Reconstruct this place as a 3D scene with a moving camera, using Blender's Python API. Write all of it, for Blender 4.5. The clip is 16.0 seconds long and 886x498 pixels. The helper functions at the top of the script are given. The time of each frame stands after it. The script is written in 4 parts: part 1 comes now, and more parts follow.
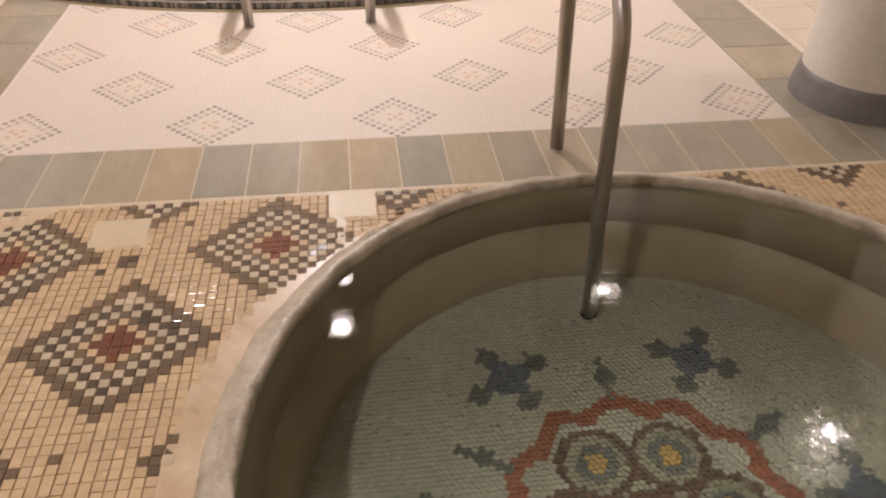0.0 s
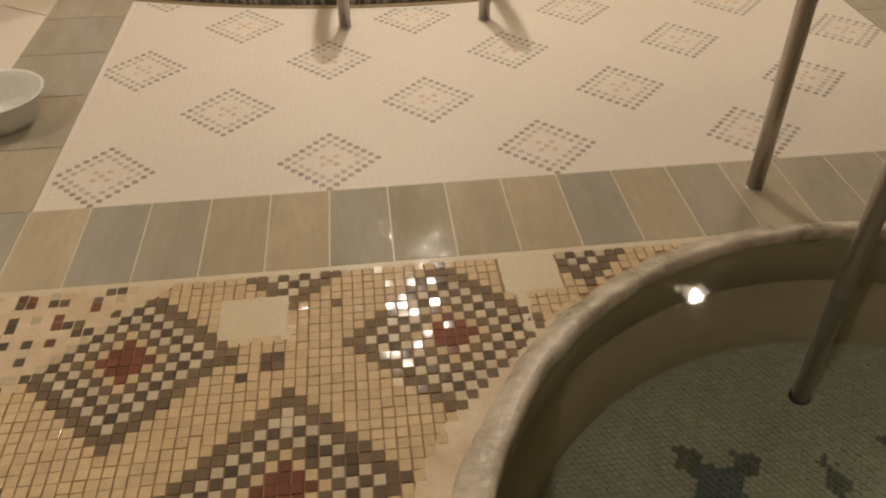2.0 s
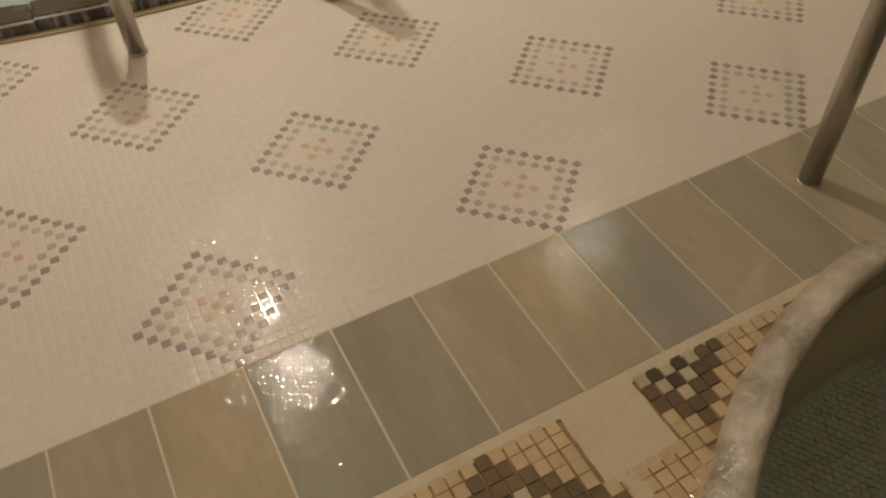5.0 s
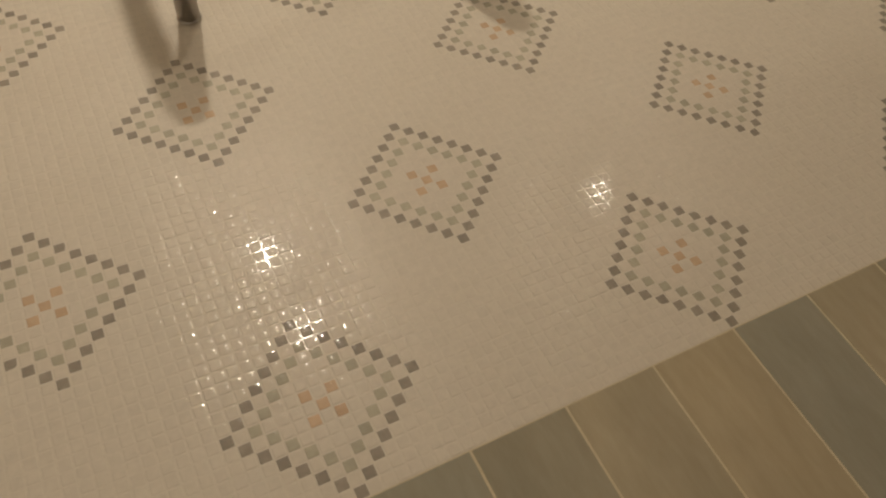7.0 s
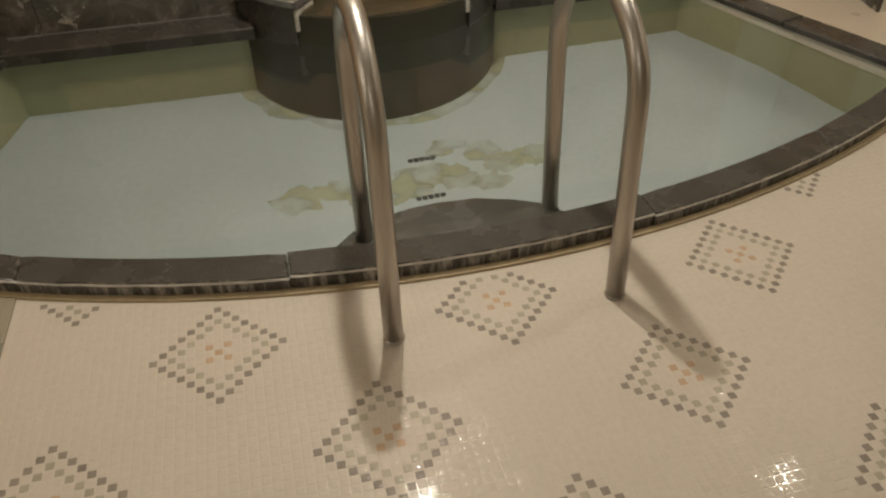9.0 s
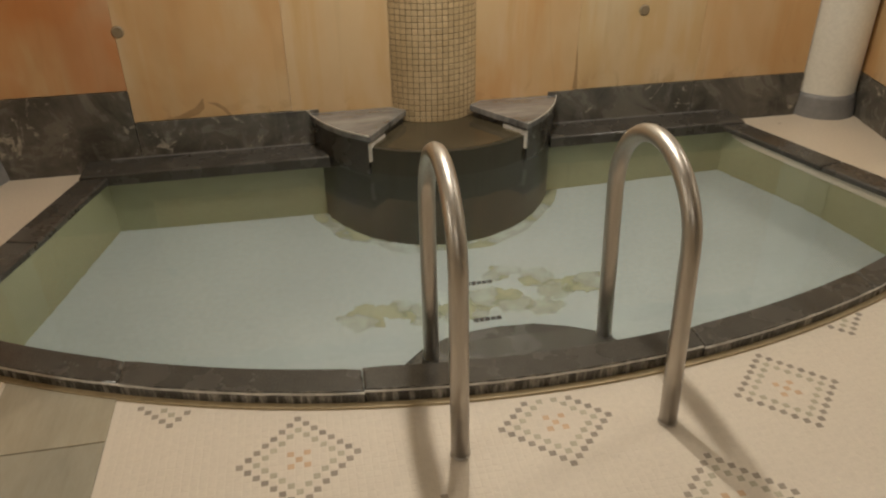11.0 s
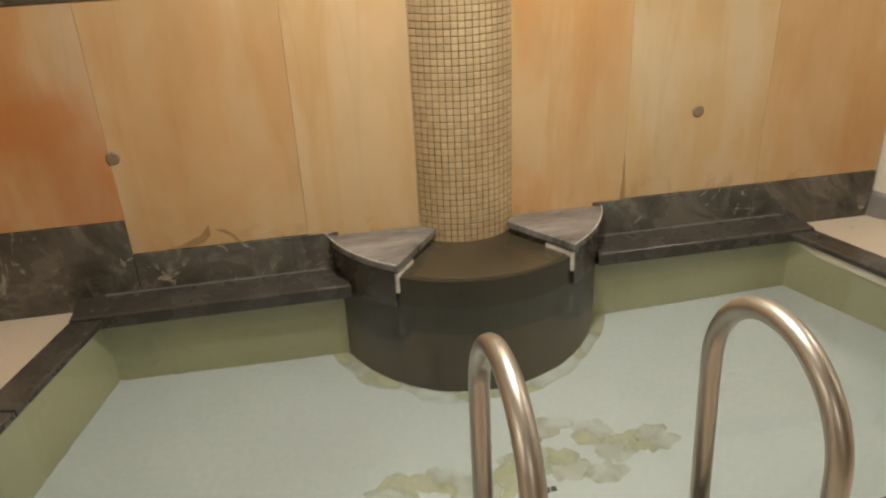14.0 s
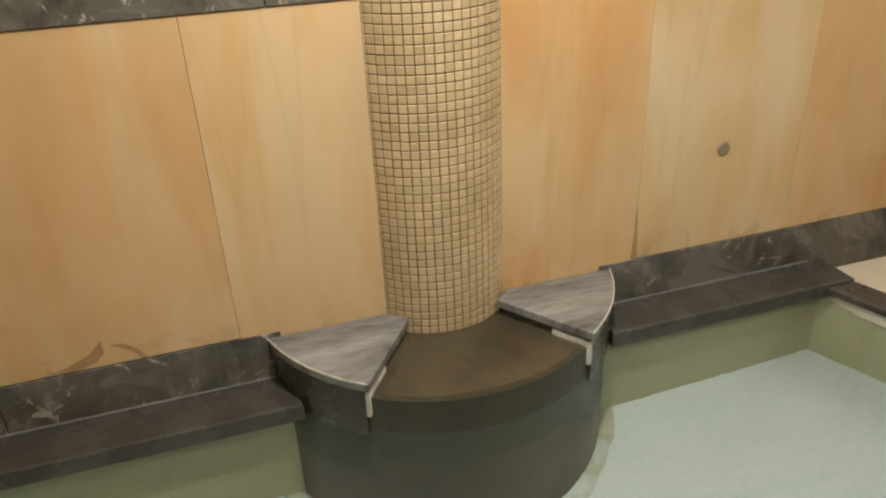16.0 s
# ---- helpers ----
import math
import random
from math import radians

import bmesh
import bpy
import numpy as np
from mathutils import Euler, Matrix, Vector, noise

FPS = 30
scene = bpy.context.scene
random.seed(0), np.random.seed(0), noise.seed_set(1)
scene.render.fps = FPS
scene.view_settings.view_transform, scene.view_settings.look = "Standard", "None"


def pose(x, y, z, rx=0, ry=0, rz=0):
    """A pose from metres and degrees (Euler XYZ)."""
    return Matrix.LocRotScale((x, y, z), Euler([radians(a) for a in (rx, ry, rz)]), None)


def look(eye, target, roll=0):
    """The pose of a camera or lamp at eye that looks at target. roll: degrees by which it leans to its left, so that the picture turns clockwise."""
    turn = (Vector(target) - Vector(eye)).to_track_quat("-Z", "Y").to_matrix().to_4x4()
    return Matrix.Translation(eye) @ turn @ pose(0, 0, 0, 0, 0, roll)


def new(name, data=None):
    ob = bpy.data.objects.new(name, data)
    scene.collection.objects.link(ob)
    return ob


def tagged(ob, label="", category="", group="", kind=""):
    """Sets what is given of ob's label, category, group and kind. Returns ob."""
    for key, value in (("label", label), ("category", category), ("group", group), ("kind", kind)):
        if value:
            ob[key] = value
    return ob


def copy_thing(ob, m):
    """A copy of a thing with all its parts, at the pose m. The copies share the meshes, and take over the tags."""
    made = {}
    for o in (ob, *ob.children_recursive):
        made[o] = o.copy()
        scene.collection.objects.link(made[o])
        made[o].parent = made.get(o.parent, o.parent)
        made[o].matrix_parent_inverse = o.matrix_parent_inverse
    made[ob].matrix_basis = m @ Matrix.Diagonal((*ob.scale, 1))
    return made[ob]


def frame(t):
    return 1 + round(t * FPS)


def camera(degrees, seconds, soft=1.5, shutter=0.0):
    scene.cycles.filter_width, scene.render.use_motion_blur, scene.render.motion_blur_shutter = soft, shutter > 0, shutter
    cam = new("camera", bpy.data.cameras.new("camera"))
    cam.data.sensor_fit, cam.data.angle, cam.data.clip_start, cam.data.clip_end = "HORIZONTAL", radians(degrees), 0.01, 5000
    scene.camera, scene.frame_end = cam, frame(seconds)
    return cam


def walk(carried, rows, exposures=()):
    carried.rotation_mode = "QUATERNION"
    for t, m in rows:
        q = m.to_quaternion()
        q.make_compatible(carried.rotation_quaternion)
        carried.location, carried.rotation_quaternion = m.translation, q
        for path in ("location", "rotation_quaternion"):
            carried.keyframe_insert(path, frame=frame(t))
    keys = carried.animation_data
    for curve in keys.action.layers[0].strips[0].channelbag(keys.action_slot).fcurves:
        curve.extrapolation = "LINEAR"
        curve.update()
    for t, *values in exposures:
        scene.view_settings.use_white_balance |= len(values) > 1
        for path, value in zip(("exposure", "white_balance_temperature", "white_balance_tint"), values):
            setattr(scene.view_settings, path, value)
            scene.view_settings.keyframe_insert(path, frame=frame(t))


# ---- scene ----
from mathutils.geometry import tessellate_polygon
cam = camera(60.7, 16.0, soft=2.2)
# seconds, stops, kelvin, tint
LIGHTNESS = [(0.0, 0.85, 5900, 24), (1.0, 0.60, 6000, 20), (2.5, 0.21, 6800, 10), (4.0, -0.06, 6600, 10), (6.5, -0.24, 6850, 9), (7.5, -0.42, 6850, 8), (8.5, -0.45, 6700, 8), (9.2, -0.19, 6400, 8), (10.2, -0.12, 6450, 8), (12.5, 0.12, 6450, 9), (13.5, 0.27, 6500, 9), (16.0, 0.40, 6150, 5)]
PATH = [
    (0, (0.16, 0.284, 1.418), (0.363, 1.857, 0.2), 0.8),
    (0.5, (0.068, 0.405, 1.418), (0.234, 1.986, 0.204), 0.4),
    (1, (-0.019, 0.619, 1.387), (0.08, 2.208, 0.177), -0.5),
    (1.5, (-0.127, 0.775, 1.373), (-0.059, 2.338, 0.128), -0.9),
    (2, (-0.273, 0.913, 1.379), (-0.105, 2.422, 0.078), -0.4),
    (2.5, (-0.321, 1.093, 1.351), (-0.107, 2.577, 0.028), -0.2),
    (3, (-0.363, 1.296, 1.373), (-0.108, 2.77, 0.046), 0.1),
    (3.5, (-0.391, 1.449, 1.353), (-0.139, 2.927, 0.03), -0.7),
    (4, (-0.435, 1.635, 1.284), (-0.07, 3.058, -0.073), -2.5),
    (4.2, (-0.427, 1.694, 1.268), (-0.014, 3.074, -0.12), -3.4),
    (6.5, (-0.492, 2.382, 1.063), (0.33, 3.347, -0.484), 7.9),
    (7, (-0.538, 2.496, 1.139), (0.088, 3.488, -0.481), 7.0),
    (7.5, (-0.543, 2.564, 1.168), (-0.09, 3.705, -0.411), 1.2),
    (8, (-0.483, 2.667, 1.205), (-0.098, 3.915, -0.31), -0.7),
    (8.5, (-0.456, 2.69, 1.295), (-0.148, 4.08, -0.109), -3.3),
    (9, (-0.525, 2.681, 1.369), (-0.166, 4.192, 0.109), -1.3),
    (9.5, (-0.576, 2.642, 1.427), (-0.206, 4.223, 0.259), -0.8),
    (10, (-0.606, 2.594, 1.473), (-0.259, 4.239, 0.39), -0.5),
    (10.2, (-0.628, 2.57, 1.482), (-0.281, 4.231, 0.423), -0.3),
    (12.5, (-0.657, 2.567, 1.571), (-0.425, 4.291, 0.584), -2.5),
    (13, (-0.666, 2.664, 1.562), (-0.414, 4.418, 0.635), -2.6),
    (13.5, (-0.656, 2.887, 1.555), (-0.378, 4.661, 0.676), -2.7),
    (14, (-0.635, 3.104, 1.593), (-0.346, 4.876, 0.712), -2.7),
    (14.5, (-0.665, 3.323, 1.552), (-0.331, 5.123, 0.749), -3.77),
    (15, (-0.669, 3.497, 1.548), (-0.266, 5.284, 0.746), -4.92),
    (15.5, (-0.662, 3.688, 1.545), (-0.205, 5.449, 0.713), -4.83),
    (16, (-0.672, 3.985, 1.600), (-0.165, 5.685, 0.668), -2.63),
]
walk(cam, [(t, look(eye, target, roll)) for t, eye, target, roll in PATH], LIGHTNESS)


# ---- world, lamps ----
world = bpy.data.worlds.new("world")
scene.world = world
world.use_nodes = True
world.node_tree.nodes["Background"].inputs[0].default_value = (0.9, 0.75, 0.6, 1)
world.node_tree.nodes["Background"].inputs[1].default_value = 0.0

CEIL = 2.66
# x, y, watts; fourth and fifth are added fill lamps without a known source
LAMPS = [(-0.08, 5.20, 37.0), (-0.06, 4.62, 9.0), (2.08, 4.80, 11.0), (-3.3, 3.0, 22.0), (-0.95, 0.55, 18.0), (3.12, 3.2, 5.0)]
for lx, ly, watts in LAMPS:
    data = bpy.data.lights.new("ceiling_or_fill_lamp", "AREA")
    data.shape, data.size, data.energy, data.color = "DISK", 0.085, watts, (1.0, 0.91, 0.79)
    ob = new("ceiling_or_fill_lamp", data)
    ob.matrix_world = pose(lx, ly, CEIL - 0.034)

# ---- node helpers ----
def nodes_of(name):
    m = bpy.data.materials.new(name)
    m.use_nodes = True
    nt = m.node_tree
    return m, nt, nt.nodes["Principled BSDF"]


def add(nt, kind, **inputs):
    n = nt.nodes.new(kind)
    for key, value in inputs.items():
        n.inputs[key.replace("_", " ")].default_value = value
    return n


def coords(nt, scale=(1, 1, 1), shift=True, world_space=False):
    """Object or world coordinates, stretched, with a shift of its own for each object."""
    if world_space:
        out = nt.nodes.new("ShaderNodeNewGeometry").outputs["Position"]
    else:
        out = nt.nodes.new("ShaderNodeTexCoord").outputs["Object"]
    mp = nt.nodes.new("ShaderNodeMapping")
    mp.inputs["Scale"].default_value = scale
    nt.links.new(out, mp.inputs["Vector"])
    if shift:
        info = nt.nodes.new("ShaderNodeObjectInfo")
        mul = add(nt, "ShaderNodeMath")
        mul.operation = "MULTIPLY"
        mul.inputs[1].default_value = 37.0
        nt.links.new(info.outputs["Random"], mul.inputs[0])
        nt.links.new(mul.outputs[0], mp.inputs["Location"])
    return mp.outputs["Vector"]


def noise_of(nt, vec, scale, detail=4.0, rough=0.6, warp=0.0):
    n = add(nt, "ShaderNodeTexNoise", Scale=scale, Detail=detail, Roughness=rough, Distortion=warp)
    nt.links.new(vec, n.inputs["Vector"])
    return n.outputs["Fac"]


def ramp(nt, fac, stops):
    r = nt.nodes.new("ShaderNodeValToRGB")
    el = r.color_ramp.elements
    while len(el) < len(stops):
        el.new(0.5)
    for e, (p, c) in zip(el, stops):
        e.position, e.color = p, (*c, 1)
    nt.links.new(fac, r.inputs["Fac"])
    return r.outputs["Color"]


def mix(nt, fac, a, b, mode="MIX"):
    m = nt.nodes.new("ShaderNodeMix")
    m.data_type, m.blend_type = "RGBA", mode
    for socket, value in ((m.inputs[0], fac), (m.inputs[6], a), (m.inputs[7], b)):
        if isinstance(value, (int, float)):
            socket.default_value = value
        elif isinstance(value, tuple):
            socket.default_value = (*value, 1)
        else:
            nt.links.new(value, socket)
    return m.outputs[2]


def bump(nt, bsdf, fac, strength, distance):
    b = add(nt, "ShaderNodeBump", Strength=strength, Distance=distance)
    nt.links.new(fac, b.inputs["Height"])
    nt.links.new(b.outputs["Normal"], bsdf.inputs["Normal"])


def scalar(nt, fac, lo, hi):
    r = nt.nodes.new("ShaderNodeMapRange")
    r.inputs["From Min"].default_value, r.inputs["From Max"].default_value = 0.3, 0.7
    r.inputs["To Min"].default_value, r.inputs["To Max"].default_value = lo, hi
    nt.links.new(fac, r.inputs["Value"])
    return r.outputs["Result"]


def surface(name, dark, light, scale, rough=(0.3, 0.5), relief=0.2, depth=0.002, fine=80.0, island=0.0, tint=0.0, metal=0.0, stretch=(1, 1, 1), space=False, wet=0.0):
    """A stone, tile, plaster or metal: two colours by a broad noise, fine grain, gloss and relief; island and tint vary it piece by piece."""
    m, nt, b = nodes_of(name)
    v = coords(nt, stretch, not space, space)
    broad, grain = noise_of(nt, v, scale, 5.0), noise_of(nt, v, fine, 3.0)
    col = ramp(nt, broad, [(0.3, dark), (0.7, light)])
    col = mix(nt, 0.25, col, ramp(nt, grain, [(0.3, tuple(0.7 * c for c in dark)), (0.7, light)]))
    for amount, kind, socket in ((island, "ShaderNodeNewGeometry", "Random Per Island"), (tint, "ShaderNodeObjectInfo", "Random")):
        if amount:
            g = nt.nodes.new(kind)
            grey = ramp(nt, g.outputs[socket], [(0.0, (1 - amount,) * 3), (1.0, (1.0,) * 3)])
            col = mix(nt, 1.0, col, grey, "MULTIPLY")
    nt.links.new(col, b.inputs["Base Color"])
    nt.links.new(scalar(nt, broad, *rough), b.inputs["Roughness"])
    b.inputs["Metallic"].default_value = metal
    b.inputs["Coat Weight"].default_value, b.inputs["Coat IOR"].default_value, b.inputs["Coat Roughness"].default_value = wet, 1.4, 0.07
    if relief:
        bump(nt, b, grain, relief, depth)
    return m


# ---- materials ----
M = {}
M["white_tile"] = surface("white_tile", (0.63, 0.55, 0.45), (0.665, 0.585, 0.485), 1.5, (0.55, 0.6), 0.0, 0.001, 60, island=0.02, space=True, wet=0.8)
M["white_grout"] = surface("white_grout", (0.63, 0.55, 0.45), (0.665, 0.585, 0.485), 1.5, (0.55, 0.6), 0.0, 0.001, 160, space=True, wet=0.5)
M["grey_tile"] = surface("grey_tile", (0.30, 0.25, 0.198), (0.40, 0.335, 0.268), 30.0, (0.55, 0.6), 0.0, 0.001, island=0.2, tint=0.2, wet=0.8)
M["green_tile"] = surface("green_tile", (0.44, 0.39, 0.29), (0.54, 0.48, 0.36), 30.0, (0.55, 0.6), 0.0, 0.001, island=0.15, tint=0.15, wet=0.8)
M["orange_tile"] = surface("orange_tile", (0.58, 0.38, 0.23), (0.66, 0.46, 0.30), 30.0, (0.55, 0.6), 0.0, 0.001, island=0.1, tint=0.1, wet=0.8)
M["cream_tile"] = surface("cream_tile", (0.63, 0.432, 0.22), (0.77, 0.57, 0.32), 9.0, (0.5, 0.7), 0.2, 0.001, island=0.17, tint=0.17, wet=0.6)
M["pale_tile"] = surface("pale_tile", (0.60, 0.47, 0.29), (0.74, 0.61, 0.41), 12.0, (0.5, 0.7), 0.2, 0.001, island=0.2, tint=0.2, wet=0.7)
M["dark_tile"] = surface("dark_tile", (0.115, 0.07, 0.03), (0.185, 0.117, 0.053), 14.0, (0.6, 0.8), 0.2, 0.001, island=0.4, tint=0.4, wet=0.4)
M["taupe_tile"] = surface("taupe_tile", (0.17, 0.108, 0.048), (0.25, 0.165, 0.08), 14.0, (0.6, 0.8), 0.2, 0.001, island=0.3, tint=0.3, wet=0.4)
M["red_tile"] = surface("red_tile", (0.20, 0.048, 0.012), (0.31, 0.088, 0.025), 14.0, (0.6, 0.8), 0.2, 0.001, island=0.35, tint=0.35, wet=0.4)
M["mosaic_grout"] = surface("mosaic_grout", (0.20, 0.11, 0.045), (0.42, 0.26, 0.13), 5.0, (0.5, 0.8), 0.4, 0.002, space=True)
M["patch"] = surface("patch", (0.54, 0.44, 0.28), (0.62, 0.52, 0.35), 8.0, (0.3, 0.5), 0.1, 0.001)
M["corner_marble"] = surface("corner_marble", (0.46, 0.32, 0.18), (0.66, 0.53, 0.36), 7.0, (0.25, 0.45), 0.2, 0.002, 30, space=True)
M["strip_grout"] = surface("strip_grout", (0.52, 0.42, 0.27), (0.62, 0.52, 0.36), 12.0, (0.35, 0.6), 0.2, 0.001, space=True)
M["plain_floor"] = surface("plain_floor", (0.60, 0.51, 0.40), (0.67, 0.58, 0.46), 3.0, (0.25, 0.45), 0.05, 0.001, tint=0.05)
M["rim"] = surface("rim", (0.22, 0.18, 0.115), (0.68, 0.59, 0.46), 5.5, (0.2, 0.5), 0.6, 0.009, 32, space=True)
M["tub_wall"] = surface("tub_wall", (0.30, 0.235, 0.145), (0.42, 0.34, 0.22), 3.0, (0.3, 0.6), 0.3, 0.004, 30, space=True)
M["hex_grout"] = surface("hex_grout", (0.30, 0.29, 0.23), (0.40, 0.39, 0.31), 8.0, (0.4, 0.7), 0.2, 0.001, space=True)
M["hex_white"] = surface("hex_white", (0.38, 0.38, 0.31), (0.50, 0.49, 0.40), 4.0, (0.3, 0.5), 0.1, 0.001, island=0.16, space=True)
M["hex_slate"] = surface("hex_slate", (0.10, 0.11, 0.10), (0.17, 0.18, 0.16), 20.0, (0.3, 0.5), 0.1, 0.001, island=0.3, space=True)
M["hex_blue"] = surface("hex_blue", (0.09, 0.11, 0.15), (0.15, 0.18, 0.23), 20.0, (0.3, 0.5), 0.1, 0.001, island=0.3, space=True)
M["hex_red"] = surface("hex_red", (0.27, 0.08, 0.03), (0.40, 0.13, 0.06), 20.0, (0.3, 0.5), 0.1, 0.001, island=0.3, space=True)
M["hex_brown"] = surface("hex_brown", (0.11, 0.065, 0.035), (0.17, 0.10, 0.06), 20.0, (0.3, 0.5), 0.1, 0.001, island=0.3, space=True)
M["hex_yellow"] = surface("hex_yellow", (0.45, 0.30, 0.07), (0.55, 0.38, 0.12), 20.0, (0.3, 0.5), 0.1, 0.001, island=0.2, space=True)
M["column_tile"] = surface("column_tile", (0.55, 0.40, 0.215), (0.68, 0.52, 0.31), 6.0, (0.40, 0.6), 0.1, 0.001, island=0.14, tint=0.14, space=True)
M["column_grout"] = surface("column_grout", (0.07, 0.045, 0.02), (0.16, 0.11, 0.05), 3.0, (0.5, 0.8), 0.3, 0.001, space=True)
M["plaster"] = surface("plaster", (0.70, 0.66, 0.57), (0.78, 0.74, 0.65), 1.5, (0.55, 0.75), 0.15, 0.002, 50, space=True)
M["ceiling_paint"] = surface("ceiling_paint", (0.74, 0.70, 0.63), (0.80, 0.77, 0.70), 1.0, (0.7, 0.9), 0.1, 0.001, 60, space=True)
M["slate_base"] = surface("slate_base", (0.16, 0.155, 0.15), (0.25, 0.24, 0.23), 6.0, (0.3, 0.6), 0.3, 0.003, 40, space=True)
M["pool_floor"] = surface("pool_floor", (0.378, 0.42, 0.425), (0.438, 0.48, 0.478), 1.3, (0.3, 0.5), 0.1, 0.001, 40, space=True)
M["pool_wall"] = surface("pool_wall", (0.30, 0.30, 0.18), (0.36, 0.36, 0.22), 2.0, (0.3, 0.5), 0.1, 0.001, 40, space=True)
M["stain"] = surface("stain", (0.40, 0.41, 0.25), (0.46, 0.47, 0.31), 10.0, (0.4, 0.6), 0.1, 0.001, 40, space=True)
M["brown_stain"] = surface("brown_stain", (0.30, 0.18, 0.08), (0.42, 0.27, 0.13), 14.0, (0.4, 0.6), 0.2, 0.001, 60, space=True)
M["bead"] = surface("bead", (0.38, 0.29, 0.16), (0.50, 0.40, 0.25), 14.0, (0.35, 0.6), 0.3, 0.002, 60, space=True)
M["lime"] = surface("lime", (0.40, 0.37, 0.32), (0.78, 0.75, 0.69), 18.0, (0.5, 0.8), 0.4, 0.002, 60, space=True)
# pale streaks put the caps' wet glare and lime film into the colour
M["cap_stone"] = surface("cap_stone", (0.045, 0.045, 0.046), (0.33, 0.325, 0.315), 1.6, (0.08, 0.25), 0.12, 0.001, 14, stretch=(1.1, 4.5, 1), wet=1.0)
M["steel"] = surface("steel", (0.46, 0.425, 0.38), (0.57, 0.53, 0.48), 3.0, (0.30, 0.42), 0.05, 0.0005, 120, metal=1.0, stretch=(1, 1, 0.1))
M["bowl_plastic"] = surface("bowl_plastic", (0.62, 0.60, 0.52), (0.70, 0.68, 0.60), 3.0, (0.25, 0.4), 0.03, 0.0005, 90)
M["plug"] = surface("plug", (0.21, 0.155, 0.09), (0.32, 0.25, 0.16), 30.0, (0.5, 0.7), 0.1, 0.001)
M["rubber"] = surface("rubber", (0.02, 0.02, 0.02), (0.04, 0.04, 0.04), 20.0, (0.5, 0.7), 0.1, 0.001)
M["basin_stone"] = surface("basin_stone", (0.030, 0.026, 0.015), (0.050, 0.043, 0.026), 1.6, (0.3, 0.5), 0.0, 0.001, 7, space=True)
M["basin_bed"] = surface("basin_bed", (0.015, 0.013, 0.009), (0.10, 0.083, 0.055), 3.2, (0.4, 0.6), 0.4, 0.004, 25, space=True)


def level(m):
    """The body of the tile shades flat; only the water film on it follows the rounded edges."""
    nt = m.node_tree
    g = nt.nodes.new("ShaderNodeNewGeometry")
    b = nt.nodes["Principled BSDF"]
    nt.links.new(g.outputs["True Normal"], b.inputs["Normal"])
    film = add(nt, "ShaderNodeBump", Strength=1.0, Distance=0.0002)
    nt.links.new(noise_of(nt, coords(nt, (1, 1, 1), False, True), 75.0, 1.5, 0.5, 1.0), film.inputs["Height"])
    nt.links.new(film.outputs["Normal"], b.inputs["Coat Normal"])
    b.inputs["Coat Roughness"].default_value = 0.05


for tile in ("white_tile", "grey_tile", "green_tile", "orange_tile", "white_grout"):
    level(M[tile])


def ragged(m):
    """Breaks a thin film up into speckles with gaps."""
    nt = m.node_tree
    gaps = ramp(nt, noise_of(nt, coords(nt, (1, 1, 1), False, True), 6.0, 4.0, 0.5), [(0.34, (0.05, 0.05, 0.05)), (0.60, (0.62, 0.62, 0.62))])
    nt.links.new(gaps, nt.nodes["Principled BSDF"].inputs["Alpha"])


ragged(M["stain"])


def slate_tile(name, tone):
    """Long floor tile of one tone, under a film of water that is rippled in patches."""
    m, nt, b = nodes_of(name)
    broad = noise_of(nt, coords(nt, (1.6, 0.5, 1), True), 5.0, 5.0)
    grain = noise_of(nt, coords(nt, (9, 2, 1), True), 6.0, 4.0, 0.65)
    col = mix(nt, 1.0, tone, ramp(nt, broad, [(0.3, (0.82, 0.82, 0.82)), (0.7, (1, 1, 1))]), "MULTIPLY")
    col = mix(nt, 1.0, col, ramp(nt, grain, [(0.35, (0.92, 0.91, 0.89)), (0.65, (1, 1, 1))]), "MULTIPLY")
    info = nt.nodes.new("ShaderNodeObjectInfo")
    col = mix(nt, 1.0, col, ramp(nt, info.outputs["Random"], [(0.0, (0.93, 0.92, 0.90)), (1.0, (1, 1, 1))]), "MULTIPLY")
    nt.links.new(col, b.inputs["Base Color"])
    nt.links.new(scalar(nt, broad, 0.5, 0.7), b.inputs["Roughness"])
    b.inputs["Specular IOR Level"].default_value = 0.0
    b.inputs["Coat Weight"].default_value = 0.9
    b.inputs["Coat IOR"].default_value = 1.45
    b.inputs["Coat Roughness"].default_value = 0.025
    place = coords(nt, (1, 1, 1), False, True)
    waves = noise_of(nt, place, 34.0, 1.5, 0.5, 1.8)
    wet = ramp(nt, noise_of(nt, place, 3.0, 2.0), [(0.35, (0.25, 0.25, 0.25)), (0.55, (1, 1, 1))])
    ripple = add(nt, "ShaderNodeBump", Strength=1.0, Distance=0.0017)
    nt.links.new(mix(nt, 1.0, waves, wet, "MULTIPLY"), ripple.inputs["Height"])
    nt.links.new(ripple.outputs["Normal"], b.inputs["Coat Normal"])
    return m


